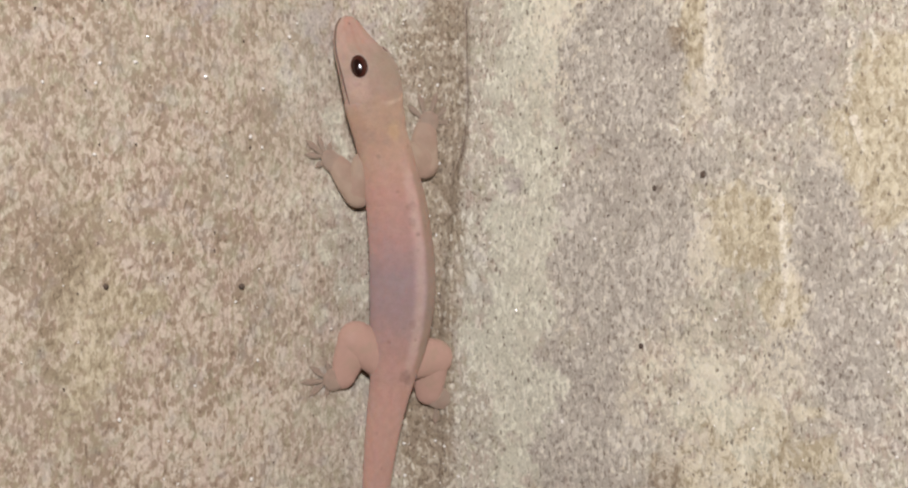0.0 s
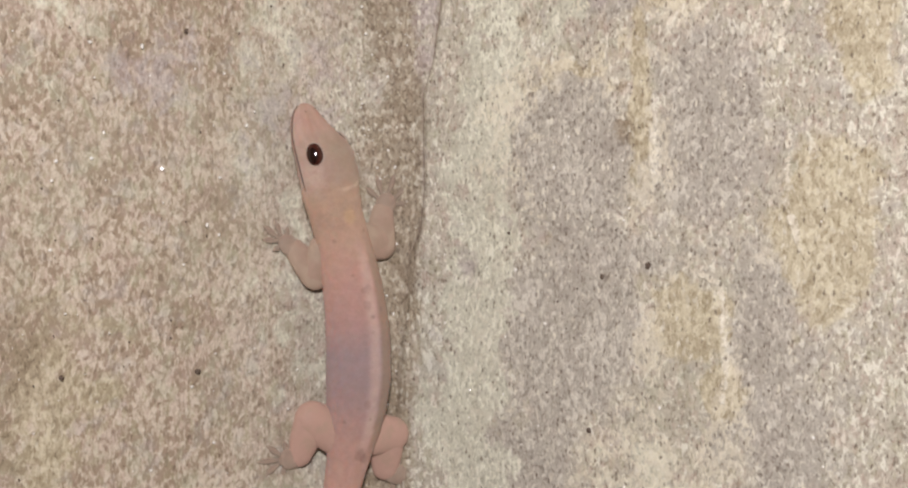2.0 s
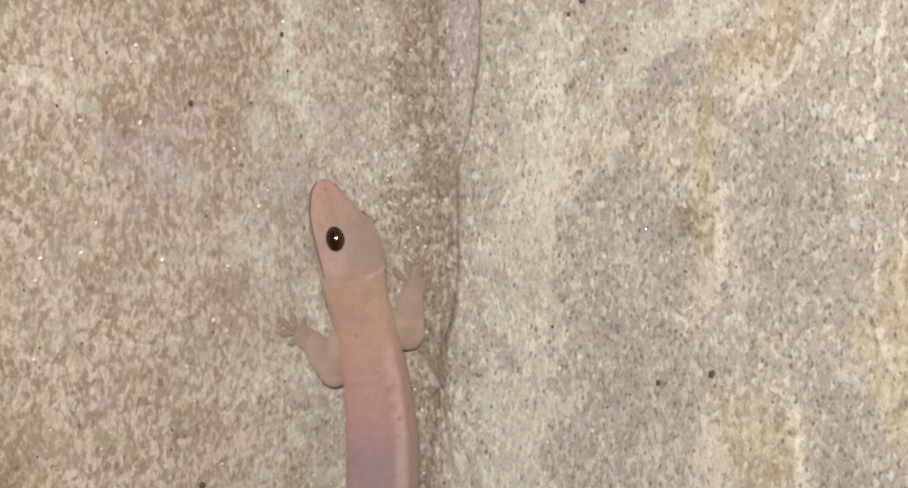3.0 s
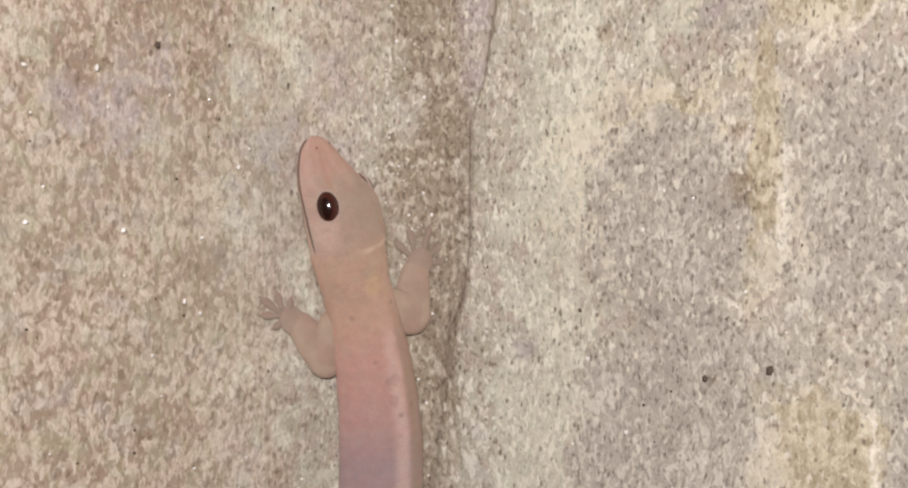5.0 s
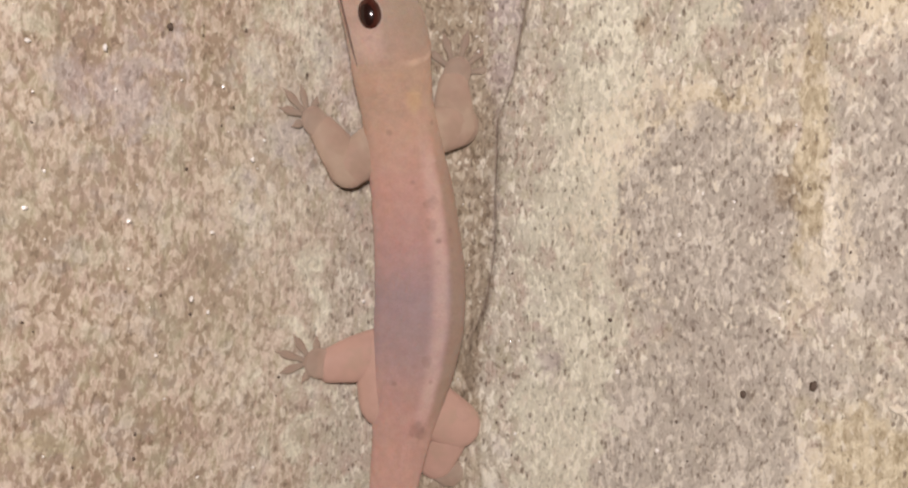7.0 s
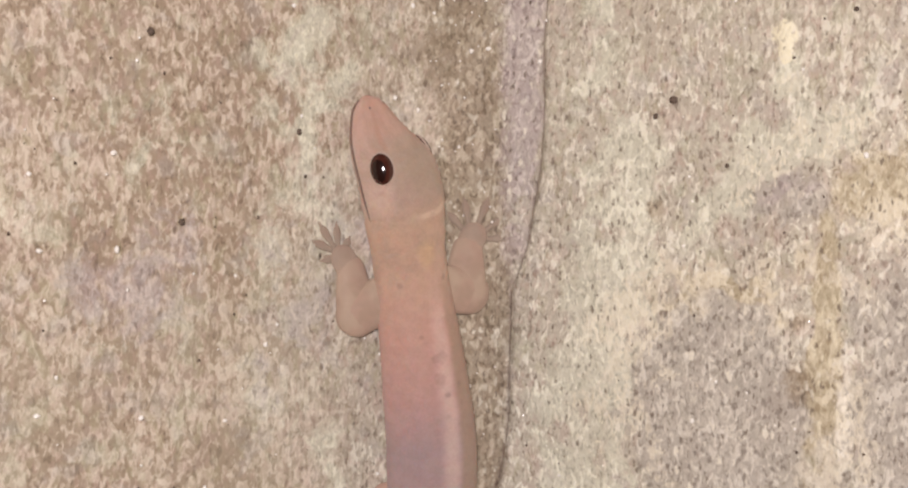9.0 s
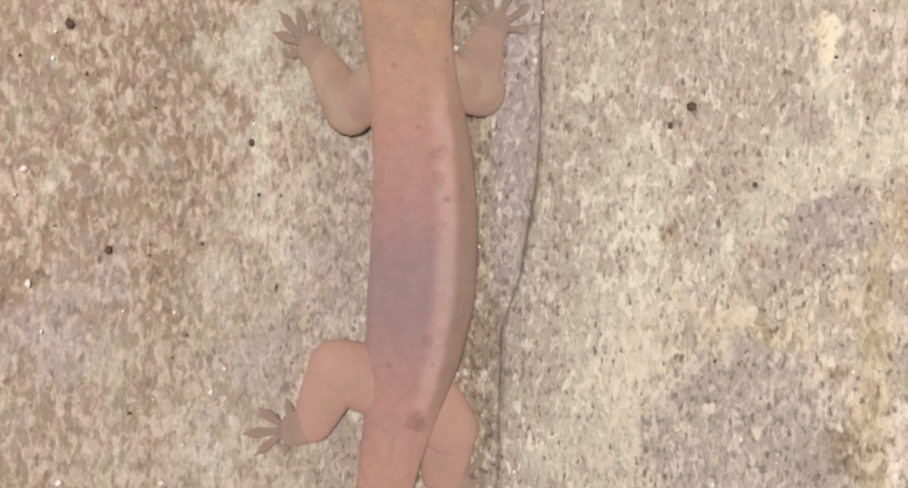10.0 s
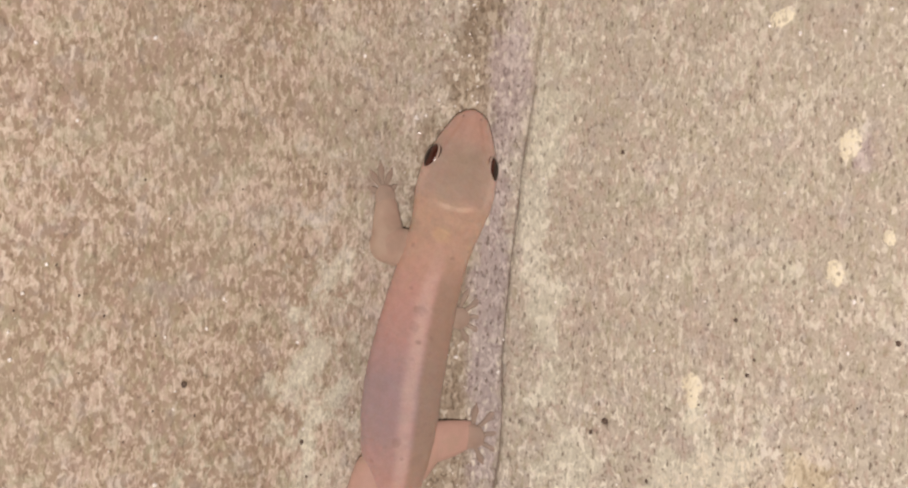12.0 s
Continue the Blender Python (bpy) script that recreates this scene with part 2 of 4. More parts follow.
    col = k.mix(0.20, col, k.mix(k.step(mottled, 0.3, 0.7), (0.35, 0.33, 0.30), (0.72, 0.72, 0.72)), "OVERLAY")

    # the open joint along the inside corner
    wob = k.math("MULTIPLY", k.math("SUBTRACT", k.noise(flat, 1.3, 3.0, 0.6), 0.5), 0.55)
    line = k.math("ABSOLUTE", k.math("ADD", crack, wob))
    width = k.math("MULTIPLY", k.step(k.noise(flat, 0.16, 1.0), 0.34, 0.6, 0.30, 1.0), 0.24)
    joint = k.step(k.math("SUBTRACT", line, width), -0.12, 0.20, 1.0, 0.0)
    joint = k.math("MULTIPLY", joint, k.attr("open")["Fac"])
    col = k.mix(k.math("MULTIPLY", joint, 0.42), col, (0.190, 0.130, 0.112))

    height = k.math("ADD", k.math("MULTIPLY", grain, 0.6), k.math("MULTIPLY", mottled, 0.5))
    height = k.math("ADD", height, k.math("ADD", k.math("MULTIPLY", worm, 0.5), k.math("MULTIPLY", ridge, 1.5)))
    height = k.math("SUBTRACT", height, k.math("ADD", k.math("MULTIPLY", joint, 1.2), k.math("MULTIPLY", speck, 0.7)))
    return k.finish(col, k.step(mottled, 0.3, 0.7, 0.72, 0.95), k.bump(height, 0.00010, 0.65), Specular_IOR_Level=0.3)


def plain_plaster():
    k = Nodes("plain_plaster")
    pos = k.node("ShaderNodeNewGeometry").outputs["Position"]
    a, b = k.noise(pos, 3.0, 4.0, 0.6), k.noise(pos, 160.0, 3.0, 0.6)
    col = k.mix(a, (0.40, 0.33, 0.25), (0.52, 0.45, 0.36))
    col = k.mix(k.math("MULTIPLY", b, 0.5), col, (0.33, 0.26, 0.19))
    return k.finish(col, 0.9, k.bump(b, 0.002, 0.5))


def skin_material():
    """Thin pinkish gecko skin through which the gut shows as a mauve shade."""
    k = Nodes("gecko_skin")
    rest = k.attr("rest")["Vector"]
    sep = k.node("ShaderNodeSeparateXYZ")
    k.put(sep.inputs[0], rest)
    s, x, z = sep.outputs
    cloud = k.noise(rest, 0.35, 3.0, 0.55)
    along = k.math("MULTIPLY", k.math("ADD", s, k.math("MULTIPLY", k.math("SUBTRACT", cloud, 0.5), 4.0)), 0.01)
    col = k.ramp(along, [
        (0.000, (0.485, 0.317, 0.251)), (0.040, (0.468, 0.319, 0.254)), (0.068, (0.404, 0.313, 0.249)),
        (0.105, (0.414, 0.307, 0.244)), (0.128, (0.485, 0.341, 0.251)), (0.190, (0.491, 0.331, 0.249)),
        (0.250, (0.491, 0.306, 0.251)), (0.315, (0.444, 0.285, 0.254)), (0.370, (0.345, 0.258, 0.254)),
        (0.425, (0.370, 0.267, 0.254)), (0.480, (0.462, 0.294, 0.249)), (0.560, (0.496, 0.314, 0.255)),
        (1.000, (0.450, 0.298, 0.242))])
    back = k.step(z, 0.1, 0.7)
    trunk = k.math("MULTIPLY", k.step(s, 17, 26), k.step(s, 47, 53, 1.0, 0.0))
    spine = k.math("MULTIPLY", k.math("MULTIPLY", k.step(k.math("ABSOLUTE", k.math("SUBTRACT", x, 0.00)), 0.03, 0.30, 1.0, 0.0), back), trunk)
    col = k.mix(k.math("MULTIPLY", spine, 0.58), col, (0.600, 0.450, 0.395))
    # olive right flank only, with its half-shadow put into the skin colour
    shaded_flank = k.math("MULTIPLY", k.step(x, 0.10, 0.32), trunk)
    col = k.mix(k.math("MULTIPLY", shaded_flank, 0.75), col, (0.315, 0.232, 0.168))
    # pale crescent behind the skull and the yellow spot of the nape
    bow = k.math("SUBTRACT", k.math("SUBTRACT", s, 12.6), k.math("MULTIPLY", k.math("MULTIPLY", x, x), -1.5))
    bow = k.math("MULTIPLY", k.step(k.math("ABSOLUTE", bow), 0.08, 0.50, 1.0, 0.0), k.math("MULTIPLY", back, k.step(k.math("ABSOLUTE", k.math("SUBTRACT", x, 0.05)), 0.30, 0.62, 1.0, 0.0)))
    col = k.mix(k.math("MULTIPLY", bow, 0.62), col, (0.640, 0.480, 0.370))
    sx = k.math("MULTIPLY", k.math("ADD", x, 0.12), 4.2)
    spot = k.math("ADD", k.math("POWER", k.math("MULTIPLY", k.math("SUBTRACT", s, 16.4), 0.75), 2.0), k.math("MULTIPLY", sx, sx))
    spot = k.math("MULTIPLY", k.step(spot, 0.1, 2.0, 1.0, 0.0), back)
    col = k.mix(k.math("MULTIPLY", spot, 0.40), col, (0.560, 0.395, 0.220))
    lip = k.math("MULTIPLY", k.step(k.math("ABSOLUTE", k.math("ADD", k.math("ABSOLUTE", x), k.math("MULTIPLY", s, 0.012))), 0.80, 0.97), k.step(s, 11.0, 13.0, 1.0, 0.0))
    col = k.mix(k.math("MULTIPLY", lip, 0.40), col, (0.560, 0.410, 0.340))
    # the ridge from the nostril to the eye, the pale patch before the ear and the mottled temples
    ridge = k.math("ABSOLUTE", k.math("ADD", k.math("ABSOLUTE", x), k.math("MULTIPLY", s, -0.035)))
    ridge = k.math("MULTIPLY", k.step(k.math("ABSOLUTE", k.math("SUBTRACT", ridge, 0.42)), 0.02, 0.12, 1.0, 0.0), k.math("MULTIPLY", k.step(s, 0.8, 1.6), k.step(s, 4.6, 6.0, 1.0, 0.0)))
    col = k.mix(k.math("MULTIPLY", k.math("MULTIPLY", ridge, back), 0.35), col, (0.390, 0.225, 0.165))
    cheek = k.math("MULTIPLY", k.step(k.math("ABSOLUTE", k.math("SUBTRACT", s, 9.6)), 0.4, 2.2, 1.0, 0.0), k.step(k.math("ABSOLUTE", x), 0.72, 0.92))
    col = k.mix(k.math("MULTIPLY", cheek, 0.35), col, (0.600, 0.455, 0.375))
    temple = k.math("MULTIPLY", k.step(k.noise(k.scaled(rest, 1.0, 3.0, 2.0), 0.55, 3.0, 0.65), 0.48, 0.66), k.math("MULTIPLY", k.step(s, 3.5, 6.0), k.step(s, 17.0, 22.0, 1.0, 0.0)))
    col = k.mix(k.math("MULTIPLY", temple, 0.30), col, (0.330, 0.250, 0.195))
    crown = k.math("MULTIPLY", k.math("MULTIPLY", k.step(s, 4.0, 6.5), k.step(s, 9.5, 12.0, 1.0, 0.0)), k.step(k.math("ABSOLUTE", k.math("SUBTRACT", x, 0.1)), 0.25, 0.65, 1.0, 0.0))
    col = k.mix(k.math("MULTIPLY", crown, 0.45), col, (0.345, 0.275, 0.200))
    # freckles, only on the back
    dist, rnd = k.cells(k.scaled(rest, 1.0, 4.0, 3.0), 0.62)
    pick = k.node("ShaderNodeSeparateColor")
    k.put(pick.inputs[0], rnd)
    dot = k.math("MULTIPLY", k.step(dist, 0.10, 0.26, 1.0, 0.0), k.math("MULTIPLY", k.step(pick.outputs[1], 0.80, 0.9), back))
    col = k.mix(k.math("MULTIPLY", dot, 0.40), col, (0.200, 0.130, 0.110))
    # a dark smudge where the tail begins, faint marks along the back
    for at, off, long, wide, amount in ((50.8, -0.05, 0.7, 3.4, 0.40), (51.2, 0.12, 1.0, 5.0, 0.30), (27.2, -0.10, 1.1, 4.5, 0.28), (29.4, -0.14, 1.2, 5.0, 0.26), (43.5, -0.18, 1.3, 5.5, 0.30)):
        e = k.math("MULTIPLY", k.math("SUBTRACT", s, at), long)
        f = k.math("MULTIPLY", k.math("SUBTRACT", x, off), wide)
        mark = k.math("ADD", k.math("MULTIPLY", e, e), k.math("MULTIPLY", f, f))
        mark = k.math("ADD", mark, k.math("MULTIPLY", k.math("SUBTRACT", k.noise(k.scaled(rest, 1.0, 3.6, 3.0), 1.6, 2.0, 0.6), 0.5), 1.6))
        col = k.mix(k.math("MULTIPLY", k.math("MULTIPLY", k.step(mark, 0.1, 0.9, 1.0, 0.0), back), amount), col, (0.220, 0.135, 0.110))
    mottle = k.noise(k.scaled(rest, 1.0, 3.6, 3.0), 0.9, 3.0, 0.6)
    col = k.mix(0.22, col, k.mix(k.step(mottle, 0.3, 0.7), (0.40, 0.36, 0.34), (0.62, 0.60, 0.58)), "OVERLAY")
    pebble = k.cells(k.scaled(rest, 1.0, 4.6, 4.0), 4.2)[0]
    col = k.mix(0.10, col, k.mix(pebble, (0.75, 0.7, 0.66), (0.2, 0.16, 0.14)), "OVERLAY")
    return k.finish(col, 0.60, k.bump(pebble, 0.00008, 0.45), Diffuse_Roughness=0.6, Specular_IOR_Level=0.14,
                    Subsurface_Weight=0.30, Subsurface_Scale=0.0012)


def simple(name, color, rough, jitter=0.25, scale=900.0, **more):
    k = Nodes(name)
    pos = k.node("ShaderNodeTexCoord").outputs["Object"]
    n = k.noise(pos, scale, 3.0, 0.6)
    dark = tuple(c * (1 - jitter) for c in color)
    return k.finish(k.mix(n, dark, tuple(min(1, c * (1 + jitter)) for c in color)), rough, k.bump(n, 0.0001, 0.3), **more)


PLASTER, PLAIN, SKIN = plaster_material(), plain_plaster(), skin_material()
GRIT = simple("dark_grit", (0.115, 0.082, 0.060), 0.85, 0.4)
QUARTZ = simple("quartz_grain", (0.90, 0.87, 0.80), 0.16, 0.06)
EYE = simple("eye_gloss", (0.058, 0.018, 0.012), 0.13, 0.5, 1500.0)
PUPIL = simple("pupil", (0.020, 0.008, 0.006), 0.13, 0.1)
LID = simple("eyelid", (0.430, 0.330, 0.270), 0.8, 0.12, Specular_IOR_Level=0.1)
MOUTH = simple("mouth_edge", (0.150, 0.090, 0.065), 0.6, 0.2)
def limb_material(name, color, alpha):
    """Thin pale skin of the legs, through which the wall shows faintly at the toes."""
    k = Nodes(name)
    pos = k.node("ShaderNodeTexCoord").outputs["Object"]
    n, m = k.noise(pos, 700.0, 3.0, 0.6), k.noise(pos, 260.0, 2.0, 0.5)
    col = k.mix(n, tuple(c * 0.86 for c in color), tuple(c * 1.12 for c in color))
    col = k.mix(k.step(m, 0.42, 0.66, 0.0, 0.55), col, (0.50, 0.32, 0.25))
    col = k.mix(k.step(k.noise(pos, 420.0, 2.0, 0.6), 0.52, 0.70, 0.0, 0.35), col, (0.40, 0.31, 0.22))
    return k.finish(col, 0.55, k.bump(n, 0.00012, 0.4), Diffuse_Roughness=0.4,
                    Specular_IOR_Level=0.14, Alpha=alpha)


ARM_SKIN = limb_material("arm_skin", (0.560, 0.430, 0.322), 0.72)
PALM = limb_material("palm_skin", (0.545, 0.425, 0.330), 0.56)
LEG_SKIN = limb_material("leg_skin", (0.500, 0.325, 0.258), 1.0)
TOE = limb_material("toe_skin", (0.455, 0.360, 0.278), 0.58)


# ---- the inside corner of the two walls ----
LEAN_X, BEND, SKEW, AXIS = 0.8839, 0.0067, 0.1187, -0.0037


def deep(x):
    return -LEAN_X * (np.sqrt((x - AXIS) ** 2 + BEND ** 2) - math.hypot(AXIS, BEND)) + SKEW * x


def slope(x):
    return -LEAN_X * (x - AXIS) / np.sqrt((x - AXIS) ** 2 + BEND ** 2) + SKEW


_x = np.concatenate([-np.geomspace(2.0, 0.12, 300), np.linspace(-0.12, 0.12, 4801)[1:-1], np.geomspace(0.12, 2.0, 300)])
_u = np.concatenate([[0], np.cumsum(np.hypot(np.diff(_x), np.diff(deep(_x))))])
_u -= np.interp(0, _x, _u)


def on_wall(u, z, h=0.0):
    """Place, outward normal and rightward tangent at u metres round the corner, z high, h off the wall."""
    x = float(np.interp(u, _u, _x))
    d = float(slope(x))
    n = Vector((d, -1, 0)).normalized()
    return Vector((x, float(deep(x)), z)) + n * h, n, Vector((1, d, 0)).normalized()


def lattice(u, v, seed):
    """Smooth value noise on arrays."""
    i, j = np.floor(u).astype(np.int64), np.floor(v).astype(np.int64)
    a, b = u - i, v - j
    a, b = a * a * (3 - 2 * a), b * b * (3 - 2 * b)

    def rnd(p, q):
        s = np.sin(p * 127.1 + q * 311.7 + seed * 74.7) * 43758.5453
        return s - np.floor(s)

    return (rnd(i, j) * (1 - a) + rnd(i + 1, j) * a) * (1 - b) + (rnd(i, j + 1) * (1 - a) + rnd(i + 1, j + 1) * a) * b


def fbm(u, v, seed, octaves=4):
    return sum(lattice(u * 2 ** o, v * 2 ** o, seed + o) / 2 ** o for o in range(octaves)) / 1.9


BASE = 1.5
CRACK_Z = [-90, -12, -2, 6, 9, 15, 29, 34, 42, 47, 56, 67, 79, 89, 110]
CRACK_U = [-3.5, -1.8, -0.8, -0.2, 1.4, 2.1, 1.9, 3.6, 4.9, 5.1, 4.7, 5.3, 6.3, 7.6, 9.0]


def blob(u, z, cu, cz, ru, rz, turn=0.0):
    a = radians(turn)
    p, q = (u - cu) * math.cos(a) + (z - cz) * math.sin(a), -(u - cu) * math.sin(a) + (z - cz) * math.cos(a)
    return np.clip(1.15 - 0.65 * np.sqrt((p / ru) ** 2 + (q / rz) ** 2), 0, 1)


def union(*fields):
    return np.maximum.reduce(fields)


RIDGES = [[(53.4, 47.0), (51.3, 44.3), (48.6, 41.9), (47.9, 39.7), (46.4, 37.8), (43.6, 38.4), (41.3, 36.2)],
          [(58.6, 46.0), (57.9, 40.8), (58.0, 37.0), (57.2, 32.1)],
          [(46.6, 4.1), (49.0, 3.0), (49.6, 0.1), (50.0, -6.7), (49.5, -12.0)],
          [(39.1, 20.1), (39.3, 16.7)], [(38.9, 23.6), (39.3, 21.4)], [(58.4, 22.0), (58.2, 13.3), (60.2, 7.2)]]


def nearest_line(u, z, lines):
    """Distance to the nearest of some broken lines."""
    best = np.full(u.shape, 9.0)
    for line in lines:
        for (a, b), (c, d) in zip(line, line[1:]):
            f = np.clip(((u - a) * (c - a) + (z - b) * (d - b)) / ((c - a) ** 2 + (d - b) ** 2), 0, 1)
            best = np.minimum(best, np.hypot(u - a - f * (c - a), z - b - f * (d - b)))
    return best


def relief_and_stains(u, z):
    """u and z in millimetres. Returns the relief in millimetres and the stain fields."""
    crack = u - np.interp(z, CRACK_Z, CRACK_U)
    near = np.exp(-(np.maximum(np.abs(u) - 75, 0) / 30) ** 2)
    r = 0.50 * (fbm(u / 9, z / 11, 3) - 0.5) + 0.30 * (fbm(u / 1.6, z / 1.9, 11, 2) - 0.5)
    r += 0.30 * np.clip(crack / 0.5, -1, 1) * np.exp(-np.clip(crack, 0, None) / 9)
    r -= 0.22 * np.exp(-(crack / 0.35) ** 2)
    r += 0.8 * (fbm(u / 28, z / 40, 21, 2) - 0.5)
    wob = 1.4 * (fbm(z / 2.6, u * 0 + 3.3, 31, 3) - 0.5)
    for cu, z0, z1, drop in ((49.6, -9, 3.5, 0.55), (39.5, 15, 25, 0.35), (44, -36, -30, 0.3)):
        inside = np.clip((z - z0) / 1.5, 0, 1) * np.clip((z1 - z) / 1.5, 0, 1)
        d = u - cu - wob + 0.05 * (z - z0)
        r -= drop * inside * np.clip(d / 0.5 + 0.5, 0, 1) * np.exp(-np.clip(d, 0, None) / 5)
        r += 0.25 * inside * np.exp(-(d / 0.5) ** 2)
    for cu, cz, size in ((18.9, 38.4, 1.2), (35, 29.3, 1.3), (9.5, 3.5, 1.3), (6.5, 21.0, 0.9)):
        r -= 0.45 * np.exp(-((u - cu) ** 2 + (z - cz) ** 2) / size ** 2)
    wu = u + 12 * (fbm(u / 9, z / 9, 71) - 0.5) + 5.5 * (fbm(u / 2.2, z / 2.2, 73, 3) - 0.5)
    wz = z + 12 * (fbm(u / 9, z / 9, 75) - 0.5) + 5.5 * (fbm(u / 2.2, z / 2.2, 77, 3) - 0.5)
    vu, vz = u + 0.35 * (wu - u), z + 0.35 * (wz - z)
    ridge = nearest_line(u, z, RIDGES)
    r += 0.14 * np.exp(-(ridge / 0.5) ** 2)
    lime = union(blob(u, z, 32.0, 55.3, 1.3, 1.2), blob(u, z, 32.0, 53.7, 0.6, 0.9), blob(u, z, 49.4, 83.7, 1.3, 1.9), blob(u, z, 48.7, 70.0, 1.1, 1.3),
                 blob(u, z, 40.7, 97.4, 1.5, 1.0, 30), blob(u, z, 54.6, 74.2, 0.7, 0.8))
    r += 0.25 * np.clip((lime - 0.45) / 0.35, 0, 1)
    fields = {
        "crack": crack,
        "ridge": ridge,
        "open": np.clip((z - 2) / 8, 0.15, 1) * np.clip((94 - z) / 12, 0, 1),
        "fine": np.clip((u + 33 - 10 * np.clip((z - 18) / 25, 0, 1) + 24 * (fbm(u / 7, z / 9, 51, 4) - 0.5)) / 26, 0, 1),
        "grey": union(blob(vu, vz, 26, -5, 11, 13), blob(wu, wz, 19, -29, 11, 12), blob(vu, vz, 26, 19, 9.5, 11), blob(vu, vz, 47, 22, 8, 12), blob(vu, vz, 55, -3, 4.5, 11),
                      blob(wu, wz, 33, 8, 10, 6) * 0.9, blob(wu, wz, 58, -14, 8, 14) * 0.8, blob(wu, wz, 31, 41, 5, 5) * 0.8),
        "ochre": union(blob(vu, vz, 44.6, -1.5, 5.2, 5.6), blob(vu, vz, 49, -11, 3.4, 3.4) * 0.85, blob(wu, wz, 45, -29, 11, 8) * 0.75, blob(vu, vz, 63.5, 10, 6.2, 10.5), blob(vu, vz, 68, 33, 4, 6.5),
                       blob(vu, vz, 36.6, 27, 1.9, 11) * 0.9, blob(vu, vz, 42, 41.5, 6, 4) * 0.85, blob(vu, vz, 46, 46, 5, 6, -30) * 0.6, blob(wu, wz, 25, 31, 7, 2.5) * 0.7,
                       blob(wu, wz, -57, -12, 12, 18) * 0.55),
        "pale": union(blob(wu, wz, 12, 2, 3.5, 30), blob(wu, wz, 14, 28, 3.0, 18), blob(wu, wz, 7, -25, 4, 18), blob(wu, wz, 24, 42, 3.0, 7, -25), blob(wu, wz, 40, -24, 7, 6) * 0.85,
                      blob(wu, wz, 28.5, 47, 6, 2.6), blob(wu, wz, 33, 49, 3, 4), blob(wu, wz, 39, 71, 9, 16) * 0.3, blob(wu, wz, 9.0, 70, 3.4, 24) * 0.78, blob(wu, wz, -41, 29, 6, 8) * 0.40, blob(wu, wz, -24, 27, 7, 18) * 0.42, blob(wu, wz, -19, 5, 7, 28) * 0.40, blob(wu, wz, -20, 51, 5.5, 24) * 0.56,
                      blob(wu, wz, -20.5, 67, 4.6, 15) * 0.46, blob(wu, wz, -38, 42, 7, 10) * 0.36, blob(wu, wz, -55, 38, 6, 11) * 0.36),
        "cream": union(blob(wu, wz, 40, -24, 9, 9), blob(wu, wz, 44, -32, 9, 5), blob(vu, vz, 39, -5, 2.2, 5), blob(wu, wz, 50.5, -14, 3, 8) * 0.8, blob(wu, wz, 25.5, 31.5, 6, 2.2),
                       blob(wu, wz, 16.5, 20, 2.4, 8), blob(wu, wz, 28, 44, 4, 2.5), blob(wu, wz, 33, 48, 4, 3), blob(vu, vz, 43, 38.5, 4.5, 3) * 0.9, blob(wu, wz, 47, 42, 4, 3),
                       blob(wu, wz, 38.5, 20, 2, 6), blob(wu, wz, 17.5, 27, 2.4, 6)),
        # darker brown: a band along the inside corner, the pits and a few spots
        "browned": union(blob(u, z, -1.4, 20, 3.0, 36), blob(u, z, -4.6, 21, 4.0, 10) * 0.7, blob(u, z, -0.5, 89, 4.5, 5) * 0.8, blob(u, z, -4.2, -30, 3.5, 12), blob(u, z, -3.0, 46, 3.8, 18) * 0.9, blob(u, z, -5.2, 66, 4.2, 16), blob(u, z, 0.4, 96, 3.2, 9), blob(u, z, -3.2, -22, 3.0, 34),
                      blob(u, z, 34.6, 28.8, 0.9, 1.1), blob(u, z, 35.2, 23.4, 1.2, 1.9), blob(u, z, 33.2, -34.8, 2.2, 2.6), blob(u, z, 18.9, 38.4, 1.0, 1.2), blob(u, z, -31, 48, 3.5, 30) * 0.30, blob(u, z, -60, -8, 9, 14) * 0.5),
        "worn": np.clip(blob(u, z, -42, 78, 34, 34) * 1.1 + blob(u, z, -60, 0, 18, 30) * 0.3, 0, 1),
        "smooth": np.clip((z - 44 + 14 * (fbm(u / 12, z / 12, 61, 3) - 0.5)) / 14, 0, 1) * np.clip((u - 3) / 5, 0, 1),
        "lime": lime,
        "lilac": union(blob(u, z, 2.6, 60, 2.4, 24), blob(u, z, 4.4, 90, 3.0, 8), blob(wu, wz, 31.9, 42.5, 3.4, 3.0) * 0.5, blob(u, z, 51.0, 82.6, 1.2, 1.8), blob(u, z, 9.5, 3.5, 2.0, 2.5) * 0.7, blob(u, z, -14, 33, 5, 14) * 0.5, blob(wu, wz, -20.5, 71, 4.5, 10) * 0.4, blob(wu, wz, -41, 31, 5, 5) * 0.6, blob(wu, wz, -22, 26, 5, 9) * 0.45),
    }
    return r * near, fields


def spread(a, b, stop, fine, far, count):
    """Fine even steps from a to b, then growing steps out to stop."""
    inner = np.arange(a, b + fine * 0.5, fine)
    outer = b + np.geomspace(fine * 2, stop - b, count)
    return np.concatenate([inner, outer])


